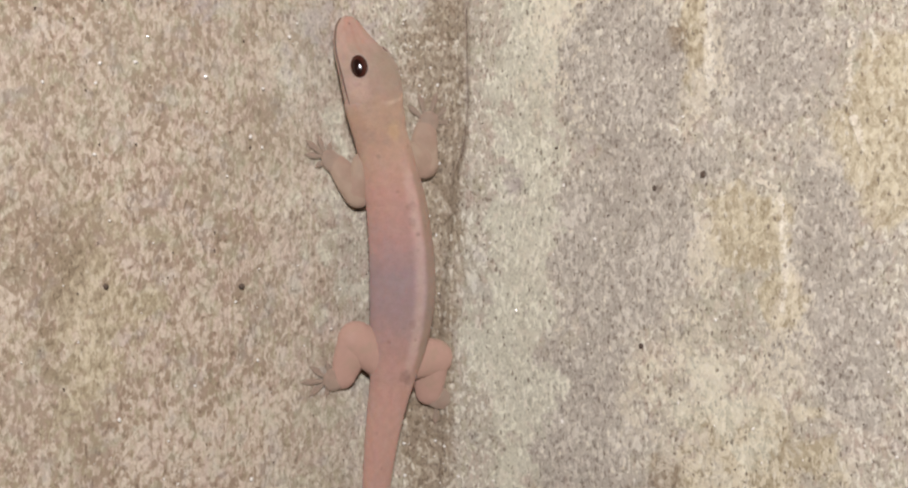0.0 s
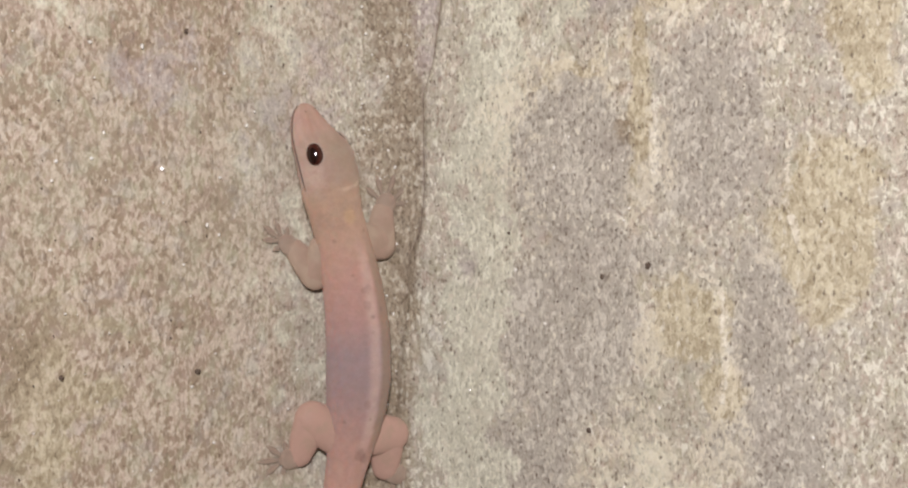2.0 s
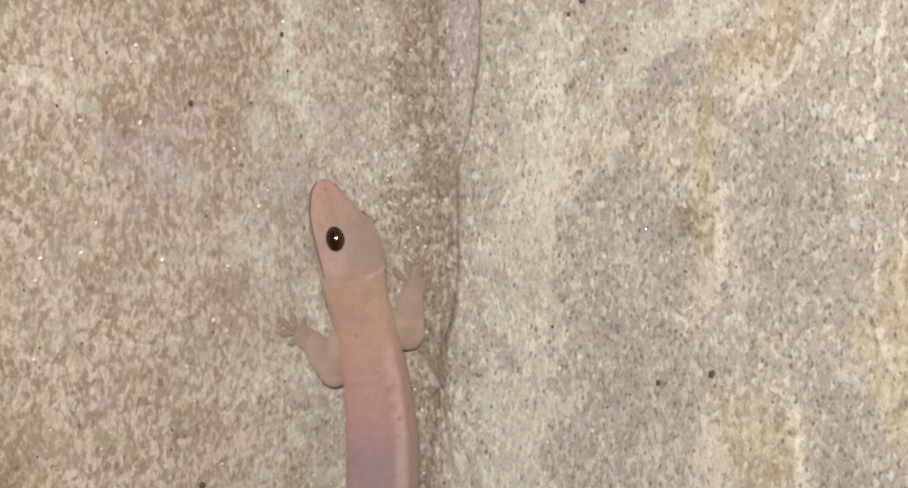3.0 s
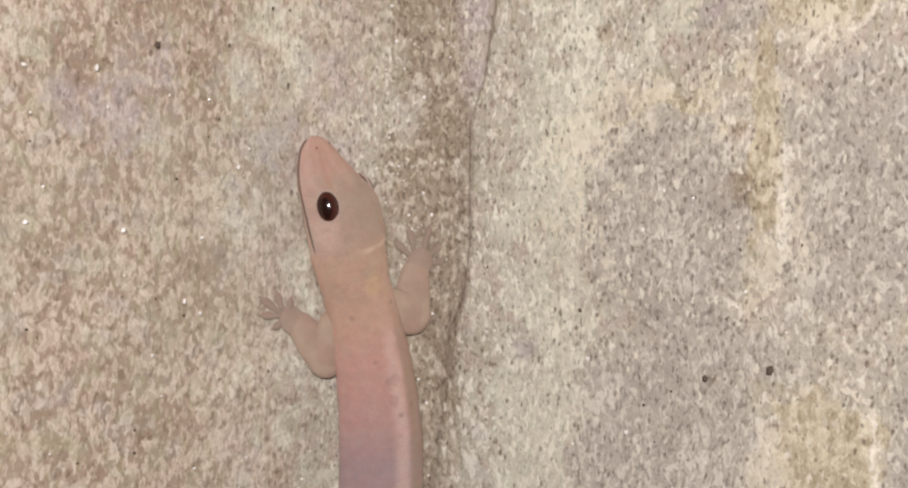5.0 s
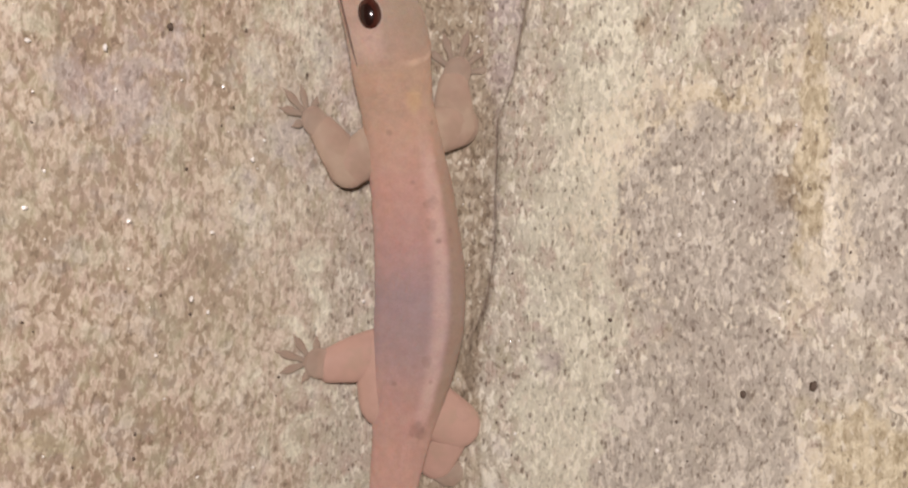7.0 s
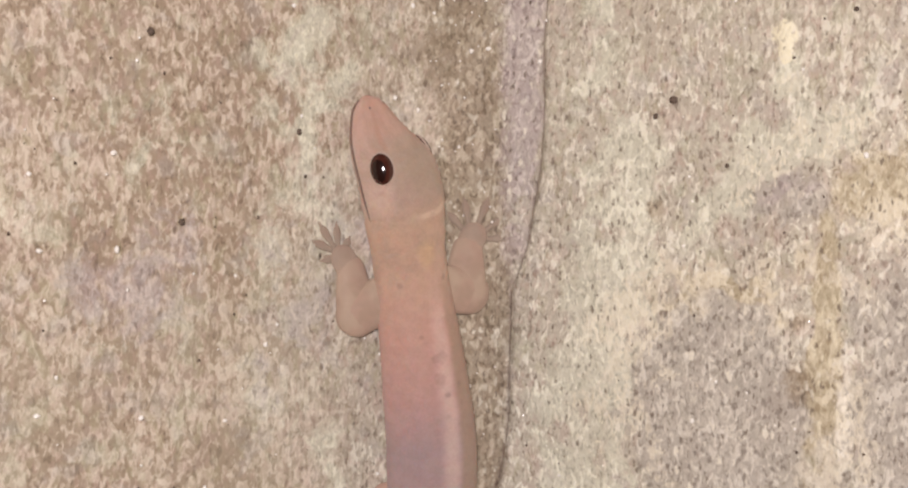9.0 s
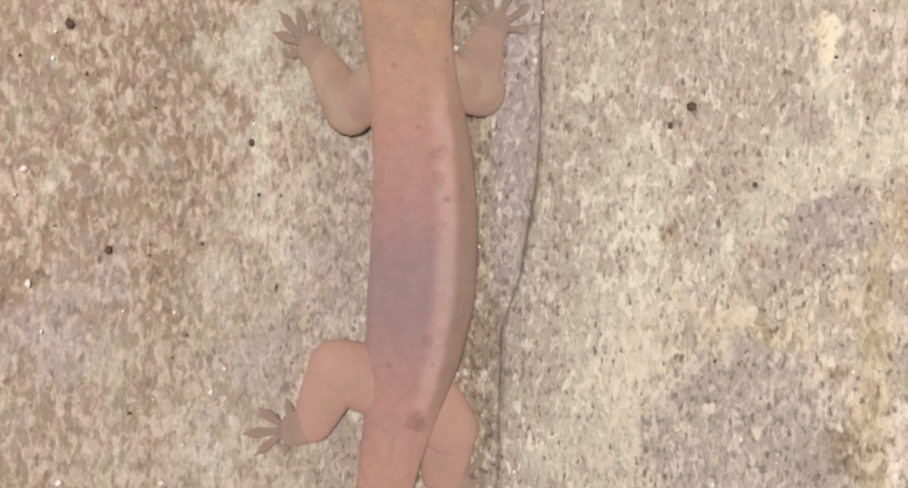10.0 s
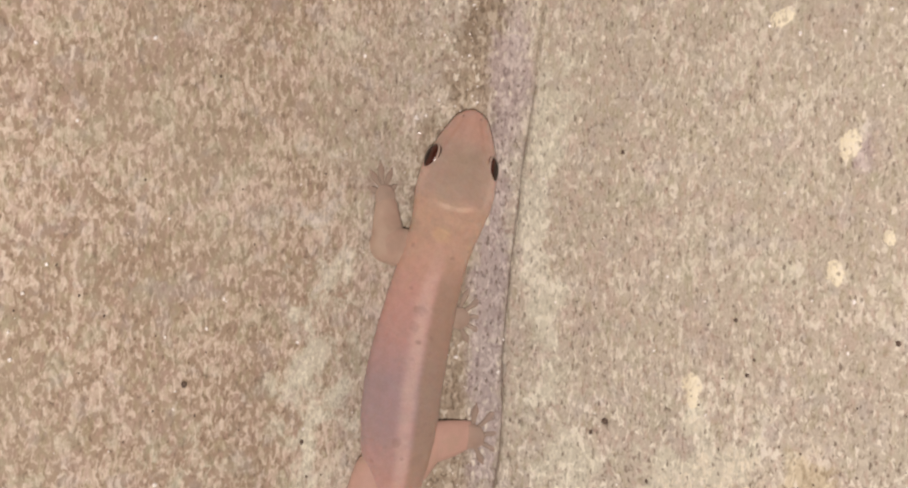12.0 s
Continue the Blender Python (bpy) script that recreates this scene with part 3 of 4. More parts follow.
def corner_wall(name, side, label):
    u = spread(0.0, 0.080, 1.5, 0.0005, 1.5, 24) * side
    if side < 0:
        u = u[::-1]
    low = BASE - 0.06 - np.geomspace(0.001, BASE - 0.06, 24)[::-1]
    high = BASE + 0.115 + np.geomspace(0.001, 1.0 - 0.115, 20)
    z = np.concatenate([low, np.arange(BASE - 0.06, BASE + 0.1151, 0.0005), high])
    # one more column and row all round, for true normals at the edges
    ue = np.concatenate([[2 * u[0] - u[1]], u, [2 * u[-1] - u[-2]]])
    ze = np.concatenate([[2 * z[0] - z[1]], z, [2 * z[-1] - z[-2]]])
    U, Z = np.meshgrid(ue, ze)
    x = np.interp(U, _u, _x)
    d = slope(x)
    n = np.sqrt(1 + d * d)
    relief, fields = relief_and_stains(U * 1000, (Z - BASE) * 1000)
    P = np.stack([x + relief * 0.001 * d / n, deep(x) - relief * 0.001 / n, Z], -1)
    normals = np.cross(P[1:-1, 2:] - P[1:-1, :-2], P[2:, 1:-1] - P[:-2, 1:-1])
    normals /= np.linalg.norm(normals, axis=-1, keepdims=True)
    U, Z, P = U[1:-1, 1:-1], Z[1:-1, 1:-1], P[1:-1, 1:-1]
    fields = {key: f[1:-1, 1:-1] for key, f in fields.items()}
    rows, cols = U.shape
    i = np.arange(rows * cols).reshape(rows, cols)
    faces = np.stack([i[:-1, :-1], i[:-1, 1:], i[1:, 1:], i[1:, :-1]], -1).reshape(-1, 4).tolist()
    co = P.reshape(-1, 3).tolist()
    # the wall's thickness: a plain box behind the face
    far = -1 if side > 0 else 0
    into = np.array([-d[0, far], 1.0, 0.0]) / n[0, far]
    ring = [P[0, 0], P[0, -1], P[-1, -1], P[-1, 0]]
    k0 = len(co)
    co += [(p + into * 0.016).tolist() for p in ring] + [(p + into * 0.14).tolist() for p in ring]
    faces += [[k0 + a for a in f] for f in ((0, 1, 2, 3), (7, 6, 5, 4), (0, 4, 5, 1), (1, 5, 6, 2), (2, 6, 7, 3), (3, 7, 4, 0))]
    me = bpy.data.meshes.new(name)
    me.from_pydata(co, [], faces)

    def padded(f):
        return np.concatenate([f.reshape(len(co) - 8, -1), np.zeros((8, f.reshape(len(co) - 8, -1).shape[1]))]).astype(np.float32).ravel()

    for key, f in fields.items():
        me.attributes.new(key, "FLOAT", "POINT").data.foreach_set("value", padded(f))
    mm = np.stack([U * 1000, (Z - BASE) * 1000, U * 0], -1)
    me.attributes.new("mm", "FLOAT_VECTOR", "POINT").data.foreach_set("vector", padded(mm))
    me.polygons.foreach_set("use_smooth", [True] * (len(faces) - 6) + [False] * 6)
    box = [tuple(-into)] * 8
    me.normals_split_custom_set_from_vertices(normals.reshape(-1, 3).tolist() + box)
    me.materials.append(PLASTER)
    return tagged(new(name, me), label, "wall", kind="structure")


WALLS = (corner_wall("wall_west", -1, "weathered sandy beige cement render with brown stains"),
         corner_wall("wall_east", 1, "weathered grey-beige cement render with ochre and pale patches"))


def slab(name, points, lift, thick, label, category):
    """A flat slab over a ground plan, thick upwards."""
    bm = bmesh.new()
    f = bm.faces.new([bm.verts.new((x, y, lift)) for x, y in points])
    got = bmesh.ops.extrude_face_region(bm, geom=[f])
    bmesh.ops.translate(bm, verts=[v for v in got["geom"] if isinstance(v, bmesh.types.BMVert)], vec=(0, 0, thick))
    bmesh.ops.recalc_face_normals(bm, faces=bm.faces)
    me = bpy.data.meshes.new(name)
    bm.to_mesh(me)
    bm.free()
    me.materials.append(PLAIN)
    return tagged(new(name, me), label, category, kind="structure")


def close_room():
    a, c = on_wall(-1.49, 0)[0], on_wall(1.49, 0)[0]
    b = a + c
    plan = [(0.0, 0.16), (a.x - 0.12, a.y + 0.1), (b.x, b.y - 0.2), (c.x + 0.12, c.y + 0.1)]
    slab("floor", plan, -0.08, 0.078, "plain grey-beige cement floor", "floor")
    slab("ceiling", plan, 2.503, 0.08, "plain plastered ceiling", "ceiling")

    def wall(name, p, q):
        d = (q - p).normalized()
        n = Vector((-d.y, d.x, 0)) * 0.12
        slab(name, [(v.x, v.y) for v in (p, q, q + n, p + n)], 0.0, 2.5, "plain beige plastered wall", "wall")

    wall("wall_south", b, a)
    wall("wall_south_east", c, b)


close_room()


# ---- loose grains in the render ----
def grain(bm, u, z, size, tall=1.0, sink=0.35, rnd=random):
    p, n, t = on_wall(u * 0.001, BASE + z * 0.001)
    m = Matrix((t, Vector((0, 0, 1)), n)).transposed().to_4x4()
    m.translation = p + n * size * 0.001 * (0.5 - sink)
    size *= 0.8
    got = bmesh.ops.create_icosphere(bm, subdivisions=1, radius=0.5)
    for v in got["verts"]:
        v.co *= 1 + rnd.uniform(-0.22, 0.22)
    scale = Matrix.Diagonal((size * 0.001 * rnd.uniform(0.85, 1.15), size * 0.001 * tall, size * 0.0008, 1))
    bmesh.ops.transform(bm, matrix=m @ scale, verts=got["verts"])


def stuff(name, spots, material, label, category, tall=1.0, sink=0.35):
    bm = bmesh.new()
    rnd = random.Random(len(spots) * 7 + 1)
    for u, z, size in spots:
        grain(bm, u, z, size, tall * rnd.uniform(0.8, 1.3), sink, rnd)
    me = bpy.data.meshes.new(name)
    bm.to_mesh(me)
    bm.free()
    me.materials.append(material)
    me.polygons.foreach_set("use_smooth", [material is not QUARTZ] * len(me.polygons))
    return tagged(new(name, me), label, category, kind="stuff")


def scatter(count, low, high, seed, keep=lambda u, z: True):
    rnd = random.Random(seed)
    spots = []
    while len(spots) < count:
        u, z = rnd.uniform(-68, 66), rnd.uniform(-42, 100)
        if keep(u, z):
            spots.append((u, z, low + (high - low) * rnd.random() ** 2))
    return spots


dark = [(29.6, -17.6, 1.0), (38.8, 4.9, 1.1), (31.7, 3.3, 0.8), (-34.8, -9.3, 1.0), (-55.0, -8.6, 0.9), (20.3, 49.2, 1.1), (18.4, 47.6, 0.8),
        (-23.4, 44.9, 0.8), (-40.1, 53.4, 1.0), (38.9, 57.4, 0.6), (37.1, 63.5, 0.6), (-36.4, 35.9, 0.8), (6.3, 22.3, 0.6), (21.0, 81.8, 0.7),
        (56.3, 63.2, 1.0), (16.5, 9.0, 0.6), (26.5, 43.0, 0.6)]


def lone_grains(name, spots, material, tall, sink):
    """Grains large enough to pick out singly, each a piece of the wall that it sits in."""
    rnd = random.Random(len(spots))
    for u, z, size in spots:
        bm = bmesh.new()
        grain(bm, u, z, size, tall * rnd.uniform(0.8, 1.3), sink, rnd)
        me = bpy.data.meshes.new(name)
        bm.to_mesh(me)
        bm.free()
        me.materials.append(material)
        me.polygons.foreach_set("use_smooth", [material is not QUARTZ] * len(me.polygons))
        new(name, me).parent = WALLS[u > 0]


lone_grains("grit_grain", dark, GRIT, 1.1, 0.46)
stuff("dark_grit", scatter(330, 0.16, 0.42, 5, lambda u, z: u > 2 or u < -12), GRIT, "dark grains of grit set in the render", "grit", 1.1, 0.46)
bright = [(-43.6, 42.2, 0.8), (-50.6, 33.4, 0.8), (-50.5, 18.8, 0.7), (-9.0, 47.7, 0.6), (49.5, 7.8, 0.6), (-10, 58.5, 0.6), (-8.2, 63.0, 0.5), (-9.5, 71, 0.5)]
lone_grains("quartz_grain", bright, QUARTZ, 1.0, 0.62)
stuff("quartz_grains", scatter(420, 0.18, 0.72, 9) + scatter(150, 0.22, 0.60, 13, lambda u, z: -8 < u < 0), QUARTZ, "glinting quartz grains set in the render", "sand", 1.0, 0.62)


# ---- the gecko ----
# half width and half height along the body, in millimetres from the snout
BODY_S = [0, 0.35, 1.2, 3.5, 5.5, 8, 11, 14, 17, 21, 26, 34, 40, 45, 49, 53, 58, 65, 80, 95, 98]
BODY_W = [0.20, 1.20, 2.10, 3.32, 4.08, 4.78, 4.95, 4.60, 4.20, 4.15, 4.45, 4.85, 4.95, 4.50, 3.75, 3.05, 2.55, 2.10, 1.35, 0.5, 0.1]
BODY_H = [0.16, 0.98, 1.45, 2.15, 2.90, 3.45, 3.62, 3.35, 3.10, 3.25, 3.60, 3.90, 3.95, 3.55, 3.05, 2.60, 2.30, 1.90, 1.20, 0.45, 0.1]


def smooth_table(s, xs, ys):
    """Table look-up with rounded corners."""
    return sum(float(np.interp(s + o, xs, ys)) * w for o, w in ((-0.9, 0.2), (-0.4, 0.2), (0, 0.2), (0.4, 0.2), (0.9, 0.2))) if s > 2 else float(np.interp(s, xs, ys))


def half_width(s):
    return smooth_table(s, BODY_S, BODY_W)


def half_height(s):
    return smooth_table(s, BODY_S, BODY_H)


def axis_height(s):
    rest = half_height(s) * 0.92 + 0.35
    return rest + (1.75 - rest) * max(0.0, 1 - s / 8.0) ** 1.3 if s < 8 else rest


def part(name, bm, material, parent, label=""):
    me = bpy.data.meshes.new(name)
    bm.to_mesh(me)
    bm.free()
    me.materials.append(material)
    me.polygons.foreach_set("use_smooth", [True] * len(me.polygons))
    ob = new(name, me)
    ob.parent = parent
    return tagged(ob, label)


def section(s, a, swell=1.0):
    """Point of the body's cross-section at angle a from the right side, in millimetres."""
    w, h = half_width(s) * swell, half_height(s) * swell
    c, d = math.cos(a), math.sin(a)
    x = w * math.copysign(abs(c) ** 0.92, c)
    z = h * (d if d > 0 else 0.92 * math.copysign(abs(d) ** 0.8, d))
    if 3.0 < s < 13.0 and d > 0:                       # brow and cheek of the flat skull
        brow = math.exp(-((s - 7.0) / 1.9) ** 2)
        z += 0.32 * brow * math.exp(-((abs(c) - 0.72) / 0.2) ** 2) * swell
        z -= 0.18 * brow * math.exp(-(c / 0.4) ** 2) * swell
    return x, z


def body_piece(s0, s1, over0, over1, rings, around=40):
    """A length of the body from s0 (front) to s1, with tucked ends that reach over into its neighbours."""
    bm = bmesh.new()
    rest = bm.verts.layers.float_vector.new("rest")
    mid = (s0 + s1) / 2
    stations = [(s0 - over0, 0.86), (s0 - over0 * 0.55, 0.97)] if over0 else []
    stations += [(s0 + (s1 - s0) * i / rings, 1.0) for i in range(rings + 1)]
    stations += [(s1 + over1 * 0.55, 0.97), (s1 + over1, 0.86)] if over1 else []
    hoops = []
    for s, swell in stations:
        hoop = []
        for i in range(around):
            a = 2 * math.pi * i / around
            x, z = section(s, a, swell)
            v = bm.verts.new((x * 0.001, (mid - s) * 0.001, (z + axis_height(s) - axis_height(mid)) * 0.001))
            v[rest] = (s, math.cos(a), math.sin(a))
            hoop.append(v)
        hoops.append(hoop)
    for p, q in zip(hoops, hoops[1:]):
        for i in range(around):
            j = (i + 1) % around
            bm.faces.new((p[i], p[j], q[j], q[i]))
    bm.faces.new(hoops[0][::-1]), bm.faces.new(hoops[-1])
    bmesh.ops.recalc_face_normals(bm, faces=bm.faces)
    return bm


def limb_piece(length, r0, r1, shade, bulge=0.0, flat=0.66, rings=8, around=18):
    """A tapered limb along +y from the origin, with round ends."""
    bm = bmesh.new()
    rest = bm.verts.layers.float_vector.new("rest")
    hoops = []
    spots = [(-r0 * math.cos(a), r0 * math.sin(a)) for a in (0.2, 0.6, 1.0, 1.35)]
    spots += [(length * i / rings, r0 + (r1 - r0) * i / rings + bulge * math.sin(math.pi * i / rings)) for i in range(rings + 1)]
    spots += [(length + r1 * math.cos(a), r1 * math.sin(a)) for a in (1.35, 1.0, 0.6, 0.2)]
    for y, r in spots:
        hoop = []
        for i in range(around):
            a = 2 * math.pi * i / around
            v = bm.verts.new((r * math.cos(a) * 0.001, y * 0.001, r * flat * math.sin(a) * 0.001))
            v[rest] = (shade + 0.15 * y, 0.35 + 0.1 * math.cos(a), -0.2)
            hoop.append(v)
        hoops.append(hoop)
    for p, q in zip(hoops, hoops[1:]):
        for i in range(around):
            j = (i + 1) % around
            bm.faces.new((p[i], p[j], q[j], q[i]))
    bm.faces.new(hoops[0][::-1]), bm.faces.new(hoops[-1])
    bmesh.ops.recalc_face_normals(bm, faces=bm.faces)
    return bm


def toe_mesh(length):
    """A thin toe with the broad sticky pad and the small claw tip, along +y."""
    bm = bmesh.new()
    rest = bm.verts.layers.float_vector.new("rest")
    hoops = []
    for f, w, h in ((0.0, 0.46, 0.28), (0.25, 0.31, 0.24), (0.5, 0.31, 0.22), (0.74, 0.48, 0.20), (0.88, 0.40, 0.16), (0.95, 0.20, 0.14), (1.08, 0.05, 0.06)):
        hoop = []
        for i in range(10):
            a = 2 * math.pi * i / 10
            v = bm.verts.new((w * math.cos(a) * 0.001, f * length * 0.001, h * math.sin(a) * 0.001))
            v[rest] = (15.0, 0.3, -0.2)
            hoop.append(v)
        hoops.append(hoop)
    for p, q in zip(hoops, hoops[1:]):
        for i in range(10):
            j = (i + 1) % 10
            bm.faces.new((p[i], p[j], q[j], q[i]))
    bm.faces.new(hoops[0][::-1]), bm.faces.new(hoops[-1])
    bmesh.ops.recalc_face_normals(bm, faces=bm.faces)
    return bm


def foot(name, parent, size, side, spread_deg):
    """A palm with five splayed toes."""
    palm = part(name, limb_piece(1.6 * size, 1.45 * size, 1.45 * size, 16.0, 0.0, 0.40), PALM, parent)
    for a, reach in zip(spread_deg, (3.0, 3.7, 4.1, 3.7, 2.8)):
        t = part("toe", toe_mesh(reach * size), TOE, palm)
        t.matrix_basis = pose(0.0007 * size * math.sin(radians(a)), 0.0013 * size + 0.0004 * math.cos(radians(a)), -0.0003, -4, 0, -a * side)
    return palm


def orb(radius, squash=(1, 1, 1), seg=24, rings=16):
    bm = bmesh.new()
    bmesh.ops.create_uvsphere(bm, u_segments=seg, v_segments=rings, radius=radius)
    bmesh.ops.scale(bm, vec=squash, verts=bm.verts)
    return bm


def pupil_cap():
    """The dark middle of the eye, a thin cap on its front."""
    bm = orb(0.001377, (0.90, 1.26, 0.64), 48, 32)
    gone = [v for v in bm.verts if v.co.z < 0 or ((v.co.x + 0.00022) / 0.00074) ** 2 + ((v.co.y + 0.00010) / 0.00120) ** 2 > 1]
    bmesh.ops.delete(bm, geom=gone, context="VERTS")
    return bm


def torus_ring(major, minor, seg=28, tube=10):
    bm = bmesh.new()
    grid = []
    for i in range(seg):
        a = 2 * math.pi * i / seg
        grid.append([bm.verts.new(((major + minor * math.cos(b)) * math.cos(a), (major + minor * math.cos(b)) * math.sin(a), minor * math.sin(b)))
                     for b in (2 * math.pi * j / tube for j in range(tube))])
    for i in range(seg):
        for j in range(tube):
            p, q = grid[i], grid[(i + 1) % seg]
            bm.faces.new((p[j], q[j], q[(j + 1) % tube], p[(j + 1) % tube]))
    return bm


def mouth_mesh(side):
    """The dark lip line from the snout to the corner of the mouth, which also stands in for the jaw's shadow."""
    bm = bmesh.new()
    path = []
    for i in range(26):
        s = 0.25 + 11.6 * i / 25
        a = radians(-10 - 4 * math.sin(i / 25 * math.pi))
        x, z = section(s, a, 1.005)
        path.append(Vector((x * side * 0.001, -s * 0.001, (z + axis_height(s)) * 0.001)))
    hoops = []
    for i, p in enumerate(path):
        d = (path[min(i + 1, 25)] - path[max(i - 1, 0)]).normalized()
        e = d.cross(Vector((0, 0, 1))).normalized()
        # thick enough to pass for the shadow under the jaw as well
        r = 0.00013 * (1 if i < 20 else (26 - i) / 6)
        hoops.append([bm.verts.new(p + (e * math.cos(b) + Vector((0, 0, 1)) * math.sin(b)) * r) for b in (k * math.pi / 3 for k in range(6))])
    for p, q in zip(hoops, hoops[1:]):
        for k in range(6):
            bm.faces.new((p[k], p[(k + 1) % 6], q[(k + 1) % 6], q[k]))
    bmesh.ops.recalc_face_normals(bm, faces=bm.faces)
    return bm


gecko = tagged(new("gecko"), "small pinkish translucent gecko clinging to the wall corner", "gecko")

CUTS = [(0.0, 12.5)] + [(12.5 + 2.5 * i, 15.0 + 2.5 * i) for i in range(3)] + [(20.0 + 3.4375 * i, 23.4375 + 3.4375 * i) for i in range(8)] + [(47.5, 51.5)] + [(51.5 + 4.65 * i, 56.15 + 4.65 * i) for i in range(10)]
spine_parts = []
for n, (s0, s1) in enumerate(CUTS):
    if n == 0:
        name, bm = "head", body_piece(s0, s1, 0, 1.6, 44, 48)
    elif n < 12:
        name, bm = ("neck" if n < 4 else "trunk"), body_piece(s0, s1, 1.8, 1.8, 8)
    elif n == 12:
        name, bm = "pelvis", body_piece(s0, s1, 1.8, 1.6, 8)
    else:
        name, bm = "tail", body_piece(s0, s1, 1.5, 1.5 if n < len(CUTS) - 1 else 0, 6, 24)
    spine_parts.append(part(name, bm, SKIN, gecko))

head = spine_parts[0]
HEAD_MID, HEAD_LIFT = 6.25, axis_height(6.25)
for side in (-1, 1):
    x, z = (-3.30 if side < 0 else 3.55), axis_height(6.6) - HEAD_LIFT + (1.56 if side < 0 else 1.02)
    turn = pose(x * 0.001, (HEAD_MID - 6.9) * 0.001, z * 0.001, 0, -57 if side < 0 else 70, 0) @ pose(0, 0, 0.00038 if side < 0 else 0.00026, -13, 0, 0)
    eye = part("eye", orb(0.00137, (0.90, 1.26, 0.64)), EYE, head, "glossy dark brown eye")
    eye.matrix_basis = turn
    lid = part("eyelid", torus_ring(0.00125, 0.00013), LID, head, "pale rim round the eye")
    lid.matrix_basis = turn @ pose(-0.00006 * side, 0, 0.00020) @ Matrix.Diagonal((0.93, 1.30, 1.0, 1))
    part("pupil", pupil_cap(), PUPIL, eye)
    mouth = part("mouth_shadow_line", mouth_mesh(side), MOUTH, head, "thin dark lip line that also stands in for the jaw's shadow")
    mouth.matrix_basis = pose(0, HEAD_MID * 0.001, -HEAD_LIFT * 0.001)
    nostril = part("nostril", orb(0.00012, seg=10, rings=8), MOUTH, head)
    nx, nz = section(1.1, radians(58))
    nostril.matrix_basis = pose(nx * side * 0.001, (HEAD_MID - 1.1) * 0.001, (nz + axis_height(1.1) - HEAD_LIFT) * 0.001)

ARM, ARM_OUT, FORE, THIGH, SHANK = 3.6, 4.4, 4.5, 5.0, 5.2
limbs = {}
for key, side in (("left", -1), ("right", 1)):
    upper = ARM if side < 0 else ARM_OUT
    limbs["arm", key] = (part("upper_arm", limb_piece(upper, 2.6, 2.35, 17.0), ARM_SKIN, gecko), part("forearm", limb_piece(FORE, 2.35, 1.65, 16.0, 0.1, 0.58), ARM_SKIN, gecko),
                         foot("hand", gecko, 1.0, side, (-68, -36, -4, 28, 62)), side)
    limbs["leg", key] = (part("thigh", limb_piece(THIGH, 3.2, 2.65, 50.0, 0.1, 0.75), LEG_SKIN, gecko), part("shank", limb_piece(SHANK, 2.7, 1.95, 52.0, 0.2), LEG_SKIN, gecko),
                         foot("hind_foot", gecko, 1.1, side, (-80, -44, -8, 26, 66)), side)

SPINE_S = [0, 7, 14, 21, 29, 38, 48, 60, 98]
POSES = []


def stance(t, spine, left_hand, right_hand, left_foot, right_foot, tip_roll=17.0, roll=7.0):
    """The spine's line and the four feet on the unrolled wall, in millimetres, at t seconds."""
    POSES.append((t, spine, {("arm", "left"): left_hand, ("arm", "right"): right_hand, ("leg", "left"): left_foot, ("leg", "right"): right_foot}, tip_roll, roll))


REST_A = [(-18.2, 27.2), (-16.6, 20.4), (-14.4, 13.8), (-12.3, 7.1), (-10.7, -0.7), (-10.1, -9.6), (-10.7, -19.7), (-12.9, -31.5), (-16.4, -69.4)]
REST_A2 = [(-18.8, 26.1), (-17.0, 19.4), (-14.4, 13.2), (-12.1, 7.0), (-10.6, -0.8), (-10.1, -9.7), (-10.7, -19.7), (-12.9, -31.5), (-16.4, -69.4)]
REST_B = [(-16.4, 48.9), (-14.1, 42.2), (-12.1, 35.5), (-10.8, 28.6), (-9.4, 20.8), (-8.0, 11.9), (-8.0, 1.9), (-9.5, -10.0), (-14.0, -47.5)]
REST_C = [(-14.2, 74.0), (-12.2, 66.6), (-11.0, 59.7), (-9.4, 52.9), (-7.4, 45.2), (-6.6, 36.3), (-7.0, 26.3), (-8.6, 14.4), (-12.0, -23.3)]
FEET_A = ((-18.9, 6.6), (-4.2, 11.8), (-18.2, -22.4), (-3.8, -25.6))
FEET_B = ((-17.0, 31.0), (-3.0, 33.2), (-16.2, 3.0), (-2.4, 0.0))
FEET_C = ((-14.0, 51.5), (-2.6, 59.0), (-14.6, 27.6), (-2.2, 24.5))
stance(0.0, REST_A, *FEET_A)
stance(5.6, REST_A, *FEET_A)
stance(5.9, REST_A2, *FEET_A)
stance(6.5, REST_A2, *FEET_A)
stance(6.6, [(-17.9, 30.8), (-15.2, 24.2), (-13.7, 17.3), (-12.3, 10.4), (-11.3, 2.5), (-10.7, -6.5), (-11.2, -16.5), (-13.0, -28.4), (-16.0, -66.0)],
       (-18.9, 8.0), (-4.0, 9.6), (-19.2, -21.0), (-3.4, -23.0))
stance(6.7, [(-13.8, 39.0), (-13.3, 32.2), (-11.7, 25.6), (-11.1, 18.7), (-12.3, 10.9), (-13.5, 2.0), (-13.4, -8.0), (-13.4, -20.0), (-15.0, -58.0)],
       (-18.9, 22.6), (-3.6, 12.4), (-17.2, -12.6), (-2.6, -10.4))
